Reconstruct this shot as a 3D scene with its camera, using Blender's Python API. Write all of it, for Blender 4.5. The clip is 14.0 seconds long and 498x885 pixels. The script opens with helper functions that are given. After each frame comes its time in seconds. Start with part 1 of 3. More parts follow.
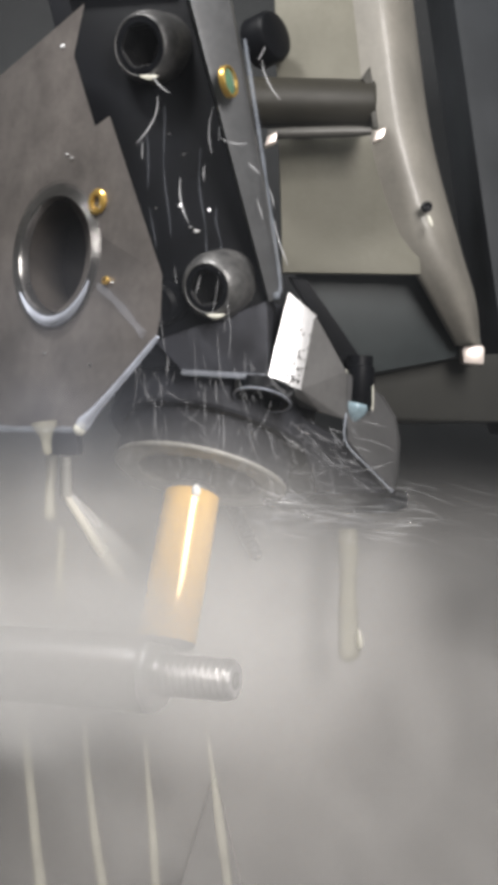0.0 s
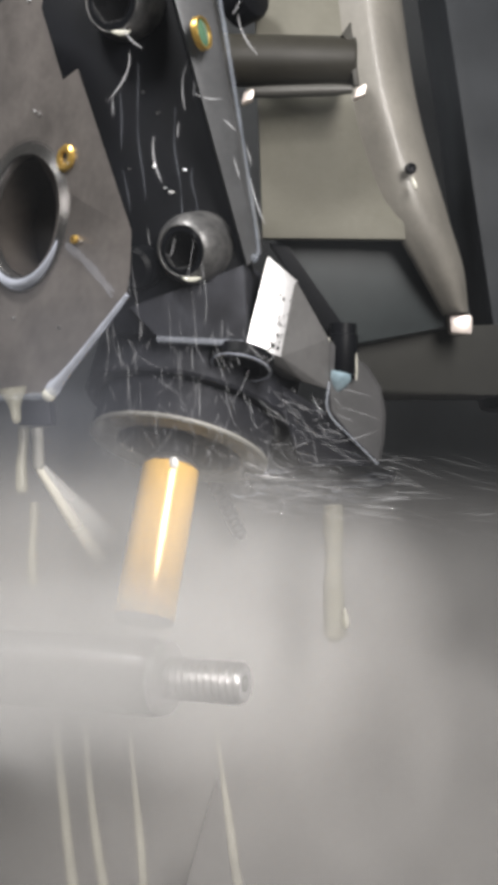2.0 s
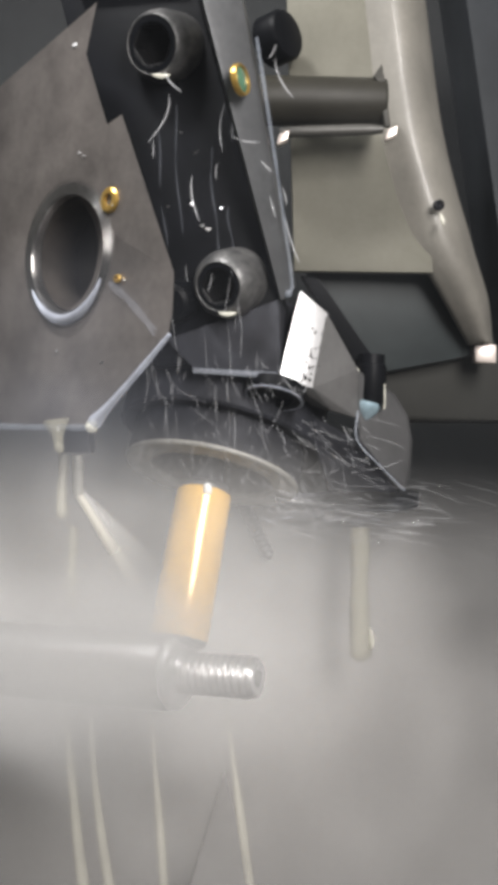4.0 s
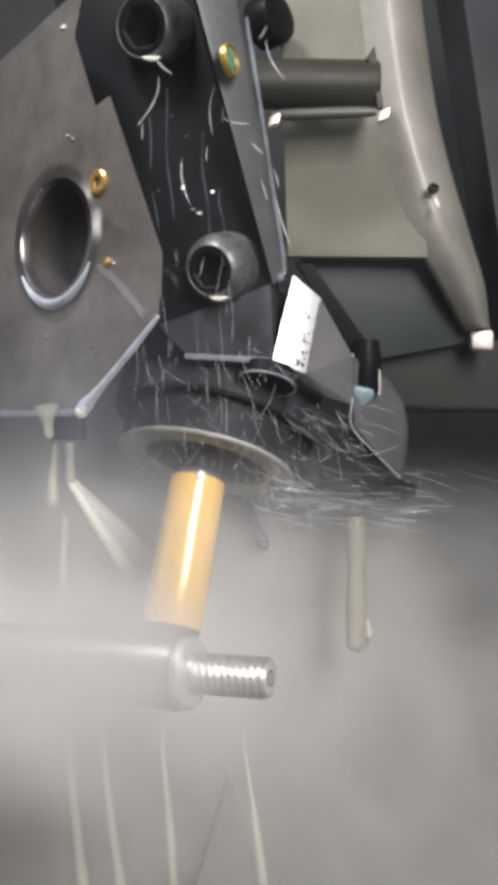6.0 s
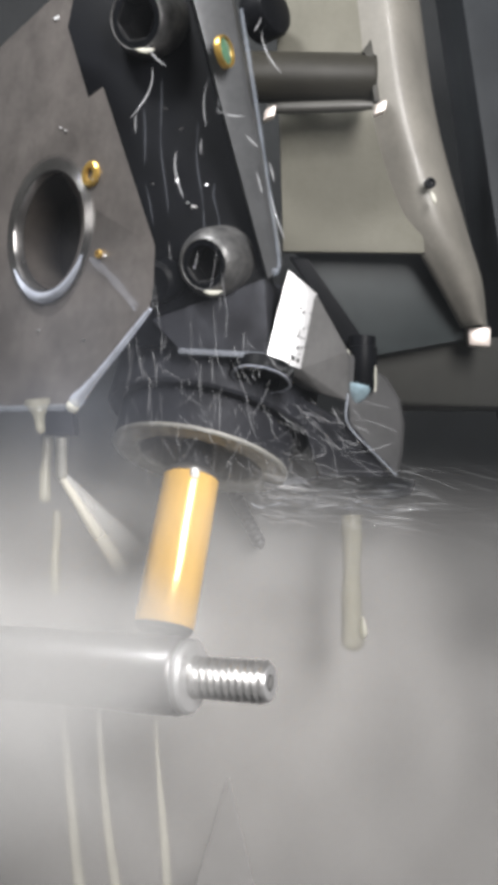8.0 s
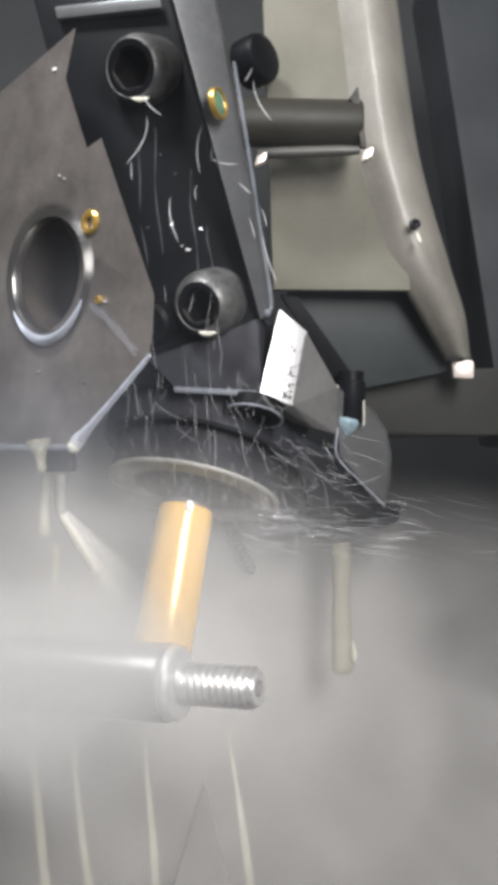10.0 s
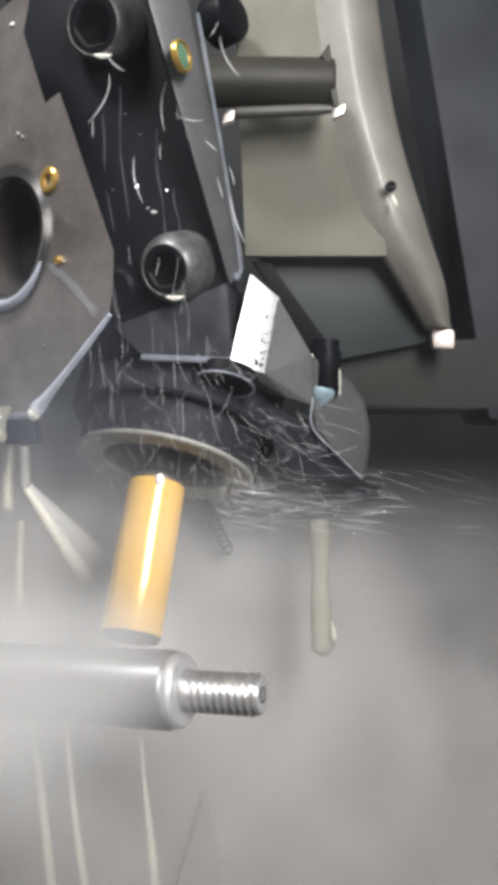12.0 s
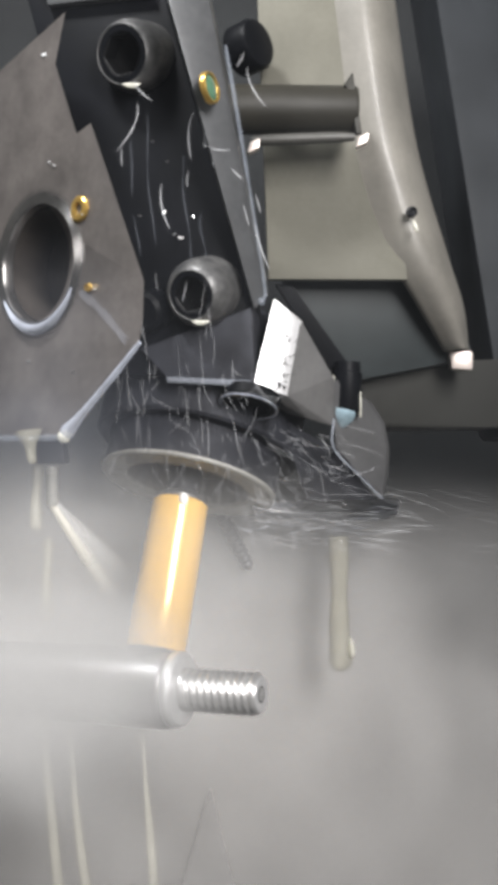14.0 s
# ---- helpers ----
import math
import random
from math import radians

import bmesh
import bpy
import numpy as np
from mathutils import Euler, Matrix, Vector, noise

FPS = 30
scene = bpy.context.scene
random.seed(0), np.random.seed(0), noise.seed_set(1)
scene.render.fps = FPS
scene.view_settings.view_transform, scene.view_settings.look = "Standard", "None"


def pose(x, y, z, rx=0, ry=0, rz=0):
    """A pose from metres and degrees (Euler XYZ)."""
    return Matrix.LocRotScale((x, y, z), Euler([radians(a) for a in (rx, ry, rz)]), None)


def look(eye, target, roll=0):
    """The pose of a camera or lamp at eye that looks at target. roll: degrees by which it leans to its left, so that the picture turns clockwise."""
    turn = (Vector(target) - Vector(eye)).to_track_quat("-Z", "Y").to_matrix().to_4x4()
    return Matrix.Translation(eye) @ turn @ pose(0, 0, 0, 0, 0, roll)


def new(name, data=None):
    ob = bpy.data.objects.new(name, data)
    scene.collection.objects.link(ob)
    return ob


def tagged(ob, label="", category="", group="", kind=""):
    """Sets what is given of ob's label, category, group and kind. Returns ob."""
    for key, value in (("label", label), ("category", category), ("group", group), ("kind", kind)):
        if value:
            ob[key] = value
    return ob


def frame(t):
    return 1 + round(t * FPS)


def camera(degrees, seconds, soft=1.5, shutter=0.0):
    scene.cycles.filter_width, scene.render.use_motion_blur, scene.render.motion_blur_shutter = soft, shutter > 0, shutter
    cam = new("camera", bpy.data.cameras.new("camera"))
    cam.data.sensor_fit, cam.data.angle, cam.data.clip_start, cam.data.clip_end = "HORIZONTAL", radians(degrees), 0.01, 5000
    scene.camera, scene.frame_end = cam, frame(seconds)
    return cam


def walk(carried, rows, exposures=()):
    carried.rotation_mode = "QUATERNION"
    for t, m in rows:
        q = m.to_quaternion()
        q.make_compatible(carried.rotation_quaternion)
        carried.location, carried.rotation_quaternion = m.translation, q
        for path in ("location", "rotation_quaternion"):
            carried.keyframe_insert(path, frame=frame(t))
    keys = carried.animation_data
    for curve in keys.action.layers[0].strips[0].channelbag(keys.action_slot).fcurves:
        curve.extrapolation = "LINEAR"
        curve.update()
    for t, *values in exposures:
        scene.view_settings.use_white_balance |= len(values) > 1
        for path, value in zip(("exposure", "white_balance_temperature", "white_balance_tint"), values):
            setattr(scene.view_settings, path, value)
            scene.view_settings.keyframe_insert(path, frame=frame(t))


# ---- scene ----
MM = 0.001
ORIGIN = Vector((0.0, 0.0, 1.25))          # the first eye, 1.25 m over the shop floor


# ---- camera: hand-held, drifting a little; millimetres from the first eye, degrees ----
cam = camera(28.2, 14.0, soft=6.0)
CAMERA_ROWS = [
    (0.0, -0.00, 0.00, 0.00, -0.00, 0.00, 0.00),
    (0.5, -0.16, 0.05, 0.01, 0.13, -0.05, 0.06),
    (1.0, -0.28, 0.12, -0.01, 0.26, 0.05, 0.12),
    (1.5, -0.27, 0.22, -0.08, 0.24, 0.16, 0.26),
    (2.0, -0.14, 0.35, -0.20, 0.05, 0.18, 0.33),
    (2.5, -0.22, 0.58, -0.47, 0.45, 0.04, 0.04),
    (3.0, -0.15, 0.63, -0.72, 0.63, 0.03, -0.14),
    (5.5, 0.83, 0.02, -1.79, 0.85, 0.31, 0.23),
    (6.0, 0.93, 0.00, -1.97, 1.00, 0.34, 0.22),
    (6.5, 1.10, -0.02, -2.03, 0.83, 0.48, 0.31),
    (7.0, 1.29, 0.05, -2.04, 0.64, 0.55, 0.34),
    (7.5, 1.21, 0.34, -2.06, 1.05, 0.53, 0.11),
    (8.0, 1.32, 0.47, -2.02, 1.08, 0.56, 0.04),
    (10.5, 2.35, 0.19, -1.77, -0.40, 0.83, 0.55),
    (11.0, 2.42, 0.23, -1.73, -0.27, 0.88, 0.68),
    (11.5, 2.46, 0.23, -1.66, -0.17, 0.95, 0.87),
    (12.0, 2.60, 0.18, -1.55, -0.34, 1.05, 1.00),
    (12.5, 2.58, 0.27, -1.51, -0.18, 1.05, 0.84),
    (13.0, 2.53, 0.34, -1.47, 0.07, 1.06, 0.77),
    (13.5, 2.61, 0.41, -1.43, 0.04, 1.08, 0.68),
    (14.0, 2.61, 0.46, -1.43, 0.11, 0.99, 0.64),
]
walk(cam, [(t, pose(x * MM, y * MM, ORIGIN.z + z * MM, 90 + pitch, roll, yaw)) for t, x, y, z, yaw, pitch, roll in CAMERA_ROWS],
     exposures=((0.0, 0.0, 6750, 11), (6.5, 0.04, 6640, 11), (8.0, 0.14, 6570, 10.5), (14.0, 0.15, 6570, 10.5)))

# ---- the tool slide's stroke (slides to and fro along one line), and the feed of the workpiece ----
STROKE = Vector((-3.31, -4.85, 4.79))
STROKE_ROWS = [(0.0, -0.418), (0.5, -0.109), (1.0, 0.221), (1.5, 0.616), (2.0, 0.964), (2.12, 1.03), (2.25, 0.93), (2.5, 0.727), (3.0, 0.297),
               (3.8, -0.34), (4.4, -0.82), (4.6, -0.93), (4.8, -0.82), (5.5, -0.274), (6.0, 0.083), (6.5, 0.483), (7.0, 0.866), (7.2, 1.0), (7.35, 0.91), (7.5, 0.8), (8.0, 0.399),
               (8.8, -0.24), (9.6, -0.88), (9.8, -1.0), (10.0, -0.89), (10.5, -0.519), (11.0, -0.182), (11.5, 0.223), (12.0, 0.648), (12.25, 0.86), (12.37, 0.94), (12.5, 0.879),
               (13.0, 0.515), (13.5, 0.13), (14.0, -0.275)]
FEED = Vector((0.924, -0.381, 0.02))
FEED_ROWS = [(0.0, 0.0), (0.5, 0.37), (1.0, 0.84), (1.5, 1.25), (2.0, 1.48), (2.5, 1.41), (3.0, 1.63), (4.2, 3.0), (5.5, 4.4), (6.0, 4.67), (6.5, 4.97), (7.0, 5.07), (7.5, 4.75),
             (8.0, 4.88), (9.2, 6.7), (10.5, 8.45), (11.0, 8.87), (11.5, 9.15), (12.0, 9.08), (12.5, 8.48), (13.0, 7.93), (13.5, 7.51), (14.0, 7.42)]

# ---- light: the machine's two work lamps, in a closed cabin ----
scene.cycles.transparent_max_bounces = 32      # many thin layers of spray lie behind one another
world = bpy.data.worlds.new("world")
scene.world = world
world.use_nodes = True
world.node_tree.nodes["Background"].inputs[0].default_value = (0.75, 0.85, 1.0, 1)
world.node_tree.nodes["Background"].inputs[1].default_value = 0.05


def work_lamp(name, eye, target, size, size_y, power, colour):
    data = bpy.data.lights.new(name, "AREA")
    data.shape, data.size, data.size_y, data.energy, data.color = "RECTANGLE", size * MM, size_y * MM, power, colour
    ob = new(name, data)
    ob.matrix_world = look(ORIGIN + Vector(eye) * MM, ORIGIN + Vector(target) * MM)
    return ob


work_lamp("door_lamp", (130, -130, 150), (0, 205, 0), 110, 200, 2.4, (1.0, 0.985, 0.98))
work_lamp("roof_lamp", (-125, 50, 320), (-10, 215, 10), 80, 50, 1.75, (0.97, 0.985, 1.0))


# ---- materials ----
def material(name, colour, rough=0.4, metal=0.0, vary=0.25, scale=120.0, bump=0.1, fine=900.0, spot=None, clear=1.0, streak=(1, 1, 1), coat=0.0, shine=0.5):
    """A wet machine surface: colour varied by stains and grain, with fine relief; clear < 1 lets what is behind show through."""
    m = bpy.data.materials.new(name)
    m.use_nodes = True
    n, link = m.node_tree.nodes, m.node_tree.links
    p = n["Principled BSDF"]
    co = n.new("ShaderNodeTexCoord")
    mp = n.new("ShaderNodeMapping")
    mp.inputs["Scale"].default_value = streak
    link.new(co.outputs["Object"], mp.inputs["Vector"])
    big, small = n.new("ShaderNodeTexNoise"), n.new("ShaderNodeTexNoise")
    big.inputs["Scale"].default_value, big.inputs["Detail"].default_value = scale, 5
    small.inputs["Scale"].default_value, small.inputs["Detail"].default_value = fine, 3
    for x in (big, small):
        link.new(mp.outputs[0], x.inputs["Vector"])
    mix = n.new("ShaderNodeMix")
    mix.data_type = "RGBA"
    other = spot or tuple(c * (1 - vary) for c in colour)
    mix.inputs[6].default_value, mix.inputs[7].default_value = (*colour, 1), (*other, 1)
    ramp = n.new("ShaderNodeMapRange")
    ramp.inputs[1].default_value, ramp.inputs[2].default_value = 0.38, 0.66
    link.new(big.outputs[0], ramp.inputs[0])
    link.new(ramp.outputs[0], mix.inputs[0])
    grain = n.new("ShaderNodeMix")
    grain.data_type, grain.blend_type = "RGBA", "MULTIPLY"
    grain.inputs[0].default_value = vary
    link.new(mix.outputs[2], grain.inputs[6])
    link.new(small.outputs[0], grain.inputs[7])
    link.new(grain.outputs[2], p.inputs["Base Color"])
    rr = n.new("ShaderNodeMapRange")
    rr.inputs[3].default_value, rr.inputs[4].default_value = max(0.02, rough * 0.7), min(1, rough * 1.35)
    link.new(big.outputs[0], rr.inputs[0])
    link.new(rr.outputs[0], p.inputs["Roughness"])
    p.inputs["Metallic"].default_value = metal
    p.inputs["Specular IOR Level"].default_value = shine
    p.inputs["Coat Weight"].default_value = coat
    p.inputs["Coat Roughness"].default_value = 0.12
    b = n.new("ShaderNodeBump")
    b.inputs["Strength"].default_value, b.inputs["Distance"].default_value = bump, 0.0002
    link.new(small.outputs[0], b.inputs["Height"])
    link.new(b.outputs[0], p.inputs["Normal"])
    p.inputs["Alpha"].default_value = clear
    return m


TEAL = material("dark_teal_paint", (0.040, 0.049, 0.051), 0.5, 0.0, 0.45, 22, 0.1, spot=(0.020, 0.025, 0.027))
TUBE = material("brown_oily_paint", (0.027, 0.025, 0.019), 0.5, 0.0, 0.3, 60, 0.1, shine=0.25)
PLATE = material("ground_steel_plate", (0.205, 0.185, 0.173), 0.45, 0.45, 0.35, 70, 0.12, spot=(0.10, 0.089, 0.083), coat=0.25)
BLACK = material("black_oxide_steel", (0.006, 0.0066, 0.0085), 0.42, 0.0, 0.4, 90, 0.12, spot=(0.0035, 0.004, 0.005), shine=0.08)
# near-black: shade inside sockets and centre hole, also the dirt specks
SOCKET = material("hollow_shade_and_specks", (0.004, 0.004, 0.0045), 0.5, 0.0, 0.3, 200, 0.1, shine=0.2)
SCREW = material("blackened_screw_steel", (0.15, 0.148, 0.145), 0.42, 0.25, 0.6, 300, 0.5, 1300, spot=(0.065, 0.065, 0.066), coat=0.12)
SIDE = material("satin_grey_steel", (0.15, 0.148, 0.147), 0.6, 0.2, 0.25, 90, 0.12, spot=(0.11, 0.108, 0.107))
GUARD = material("thin_wet_sheet", (0.085, 0.085, 0.087), 0.6, 0.1, 0.3, 90, 0.1, spot=(0.065, 0.065, 0.067))
DARKSTEEL = material("dark_wet_steel", (0.038, 0.040, 0.049), 0.65, 0.1, 0.45, 100, 0.2, spot=(0.020, 0.021, 0.026), shine=0.3)
GREYSTEEL = material("grey_steel", (0.14, 0.144, 0.15), 0.38, 0.5, 0.3, 110, 0.12, coat=0.3)
BRIGHT = material("bright_milled_steel", (0.80, 0.80, 0.81), 0.42, 0.7, 0.12, 260, 0.2, 700)
POLISHED = material("polished_steel", (0.42, 0.415, 0.41), 0.33, 0.85, 0.2, 150, 0.08)
WORNRING = material("worn_ring_steel", (0.26, 0.255, 0.25), 0.24, 0.9, 0.3, 150, 0.1, spot=(0.16, 0.155, 0.15))
WETBLACK = material("wet_black_sheet", (0.030, 0.032, 0.035), 0.3, 0.0, 0.5, 120, 0.4, 500, spot=(0.075, 0.078, 0.082), coat=0.4, streak=(1, 1, 4))
CAP = material("dull_pinkish_metal", (0.70, 0.62, 0.57), 0.35, 0.3, 0.2, 120, 0.1)
WEDGE = material("grey_wet_sheet", (0.34, 0.336, 0.33), 0.5, 0.0, 0.2, 40, 0.05)
RINGMAT = material("nickel_ring", (0.40, 0.395, 0.36), 0.5, 0.15, 0.3, 130, 0.1)
SHEET = material("olive_grey_paint", (0.138, 0.133, 0.108), 0.7, 0.0, 0.2, 45, 0.05, shine=0.25)
COVER = material("blue_grey_paint", (0.021, 0.0245, 0.0285), 0.6, 0.0, 0.35, 30, 0.1, shine=0.2)
FLANGE = material("pale_grey_paint", (0.215, 0.204, 0.179), 0.5, 0.0, 0.25, 60, 0.05, coat=0.12)
DARK = material("dark_casting_paint", (0.022, 0.025, 0.028), 0.55, 0.0, 0.35, 35, 0.15, spot=(0.017, 0.019, 0.021), shine=0.2)
GOLD = material("gold_titanium_nitride", (1.0, 0.60, 0.14), 0.2, 0.2, 0.1, 150, 0.03, streak=(1, 1, 0.2), coat=0.7)
BRASS = material("brass", (0.75, 0.48, 0.12), 0.3, 0.8, 0.3, 300, 0.1)
GREEN = material("green_oil_film", (0.10, 0.22, 0.13), 0.2, 0.0, 0.3, 300, 0.1, coat=1.0)
TURNED = material("turned_steel", (0.31, 0.307, 0.31), 0.36, 0.7, 0.3, 180, 0.12, spot=(0.22, 0.218, 0.22))
CREST = material("bright_cut_thread", (0.72, 0.715, 0.71), 0.3, 0.8, 0.2, 300, 0.1, spot=(0.5, 0.497, 0.495))
COOLANT = material("milky_coolant", (0.80, 0.78, 0.66), 0.15, 0.0, 0.2, 150, 0.2, clear=0.21)
OIL = material("yellowish_coolant", (0.52, 0.50, 0.39), 0.2, 0.0, 0.3, 150, 0.2, clear=0.32)
FILM = material("thin_coolant_film", (0.56, 0.60, 0.68), 0.15, 0.0, 0.2, 200, 0.3, clear=0.32)
DROP = material("coolant_droplet", (0.90, 0.91, 0.94), 0.08, 0.0, 0.05, 300, 0.1, clear=0.2)
# plain white for a painted highlight
GLINT = material("painted_glint", (0.95, 0.95, 0.93), 0.2, 0.0, 0.05, 200, 0.05)
DROPLET = material("pale_oily_drop", (0.72, 0.71, 0.62), 0.12, 0.0, 0.1, 200, 0.05, clear=0.62)
THINFILM = material("faint_coolant_film", (0.56, 0.60, 0.70), 0.2, 0.0, 0.2, 200, 0.3, clear=0.075)
SHANKFILM = material("bluish_edge_film", (0.56, 0.62, 0.72), 0.2, 0.0, 0.3, 260, 0.3, clear=0.17)
RUN = material("bluish_run_of_coolant", (0.62, 0.66, 0.76), 0.15, 0.0, 0.2, 200, 0.3, clear=0.5)
WISP = material("wisp_of_spray", (0.7, 0.71, 0.73), 0.5, 0.0, 0.2, 200, 0.0, clear=0.06)
# brown lining, with the shade within the bore put into its colour
LINING = material("shaded_brown_bore", (0.06, 0.052, 0.046), 0.35, 0.2, 0.4, 120, 0.2)
MOUTH = material("oily_brown_steel", (0.30, 0.28, 0.25), 0.4, 0.2, 0.4, 120, 0.2, streak=(3, 3, 0.4))
BASE = material("dark_olive_paint", (0.044, 0.044, 0.040), 0.6, 0.0, 0.4, 25, 0.1, shine=0.3)
BAND = material("brown_grey_paint", (0.052, 0.050, 0.044), 0.5, 0.0, 0.3, 50, 0.1)


def veil(name, colour, centre, reach, dense, rays=3.0, low=0.45, power=1.0):
    """Flung coolant: a cloud that thins from its centre to nothing at its reach (mm, three ways), uneven in rays and in clots."""
    m = material(name, colour, 0.7, 0.0, 0.06, 60, 0.0)
    n, link = m.node_tree.nodes, m.node_tree.links
    co, shift, length, unit = (n.new(k) for k in ("ShaderNodeTexCoord", "ShaderNodeMapping", "ShaderNodeVectorMath", "ShaderNodeVectorMath"))
    length.operation, unit.operation = "LENGTH", "NORMALIZE"
    shift.inputs["Location"].default_value = [-c / r for c, r in zip(centre, reach)]
    shift.inputs["Scale"].default_value = [1000.0 / r for r in reach]
    link.new(co.outputs["Object"], shift.inputs["Vector"])
    link.new(shift.outputs[0], length.inputs[0])
    link.new(co.outputs["Object"], unit.inputs[0])
    fall = n.new("ShaderNodeMapRange")
    fall.interpolation_type = "SMOOTHSTEP"
    for k, x in enumerate((0.0, 1.0, 1.0, 0.0)):
        fall.inputs[k + 1].default_value = x
    link.new(length.outputs["Value"], fall.inputs[0])
    curved = n.new("ShaderNodeMath")
    curved.operation, curved.inputs[1].default_value = "POWER", power
    link.new(fall.outputs[0], curved.inputs[0])
    noise_tex, cloud = n.new("ShaderNodeTexNoise"), n.new("ShaderNodeTexNoise")
    noise_tex.inputs["Scale"].default_value, noise_tex.inputs["Detail"].default_value = rays, 3
    link.new(unit.outputs[0], noise_tex.inputs["Vector"])
    cloud.inputs["Scale"].default_value, cloud.inputs["Detail"].default_value = 25, 3
    link.new(co.outputs["Object"], cloud.inputs["Vector"])
    both, ray, mul = n.new("ShaderNodeMath"), n.new("ShaderNodeMapRange"), n.new("ShaderNodeMath")
    both.operation, mul.operation = "ADD", "MULTIPLY"
    link.new((noise_tex if rays else cloud).outputs[0], both.inputs[0])
    link.new(cloud.outputs[0], both.inputs[1])
    ray.interpolation_type = "SMOOTHSTEP"
    for k, x in enumerate((0.7, 1.3, low * dense, dense)):
        ray.inputs[k + 1].default_value = x
    link.new(both.outputs[0], ray.inputs[0])
    link.new(curved.outputs[0], mul.inputs[0])
    link.new(ray.outputs[0], mul.inputs[1])
    link.new(mul.outputs[0], n["Principled BSDF"].inputs["Alpha"])
    return m


VEIL = veil("spray_veil", (0.74, 0.725, 0.708), (-16, 0, -24), (95, 400, 82), 0.24, 0, 0.68, 0.72)
VEIL_FAR = veil("far_spray_veil", (0.70, 0.686, 0.67), (28, 0, -88), (230, 400, 130), 0.225, 4.0, 0.6, 0.66)
VEIL_NEAR = veil("splash_at_the_cut", (0.68, 0.677, 0.67), (0, 0, 0), (34, 100, 20), 0.235, 0, 0.6, 0.8)
JET = veil("jet_of_coolant", (0.90, 0.87, 0.74), (0, 0, -4), (26, 60, 26), 0.7, 3.0, 0.7, 0.7)
JETFAN = veil("fan_of_coolant", (0.86, 0.86, 0.83), (0, 0, -4), (25, 60, 25), 0.42, 5.0, 0.4, 0.7)
CHUTE = material("grimy_dark_sheet", (0.026, 0.028, 0.029), 0.65, 0.0, 0.25, 12, 0.05, 300, spot=(0.02, 0.021, 0.022), shine=0.1)
BLUE = material("blue_coolant_drop", (0.42, 0.58, 0.66), 0.1, 0.0, 0.3, 260, 0.1, clear=0.55)
PAN = material("wet_galvanised_sheet", (0.27, 0.266, 0.255), 0.55, 0.05, 0.2, 9, 0.05, 300, spot=(0.22, 0.217, 0.208))
CABIN = material("cabin_grey_paint", (0.34, 0.34, 0.33), 0.4, 0.0, 0.2, 9, 0.05)

# ---- builders ----
BASES = {}
SLIDE, WORK = [], []                       # what rides on the tool slide, what moves with the workpiece
V = Vector


def mesh_of(name, bm, mat, base, smooth=35.0):
    bmesh.ops.transform(bm, matrix=Matrix.Scale(MM, 4) @ Matrix.Translation(-V(base)), verts=bm.verts)
    bmesh.ops.recalc_face_normals(bm, faces=bm.faces)
    me = bpy.data.meshes.new(name)
    bm.to_mesh(me)
    bm.free()
    me.polygons.foreach_set("use_smooth", [True] * len(me.polygons))
    me.set_sharp_from_angle(angle=radians(smooth))
    me.materials.append(mat)
    return me


def thing(name, base, label, category, ride=None, group="", kind=""):
    ob = new(name)
    ob.empty_display_size = 0.005
    ob.location = ORIGIN + V(base) * MM
    BASES[ob.name] = V(base)
    if ride is not None:
        ride.append(ob)
    return tagged(ob, label, category, group, kind)


def solo(name, bm, mat, base, label, category, ride=None, group="", kind="", smooth=35.0):
    ob = new(name, mesh_of(name, bm, mat, base, smooth))
    ob.location = ORIGIN + V(base) * MM
    BASES[ob.name] = V(base)
    if ride is not None:
        ride.append(ob)
    return tagged(ob, label, category, group, kind)


def part(name, bm, mat, parent, label="", smooth=35.0):
    base = BASES[parent.name]
    ob = new(name, mesh_of(name, bm, mat, base, smooth))
    ob.parent = parent
    BASES[ob.name] = base
    return tagged(ob, label)


def bevelled(bm, width, segments=2):
    if width:
        bmesh.ops.bevel(bm, geom=list(bm.edges), offset=width, segments=segments, affect="EDGES", profile=0.6)
    return bm


def slab(corners, back, bevel=0.4):
    """A flat outline given by its front corners, made solid by the vector back."""
    bm = bmesh.new()
    a = [bm.verts.new(V(p)) for p in corners]
    b = [bm.verts.new(V(p) + V(back)) for p in corners]
    bm.faces.new(a)
    bm.faces.new(b[::-1])
    for i in range(len(a)):
        bm.faces.new((a[i - 1], a[i], b[i], b[i - 1]))
    return bevelled(bm, bevel)


def hull(points, bevel=0.4):
    bm = bmesh.new()
    for p in points:
        bm.verts.new(V(p))
    bmesh.ops.convex_hull(bm, input=list(bm.verts))
    bmesh.ops.dissolve_limit(bm, angle_limit=radians(4), verts=list(bm.verts), edges=list(bm.edges))
    return bevelled(bm, bevel)


def axes(way):
    w = V(way).normalized()
    u = w.cross(V((0, 0, 1)) if abs(w.z) < 0.9 else V((0, 1, 0))).normalized()
    return w, u, w.cross(u)


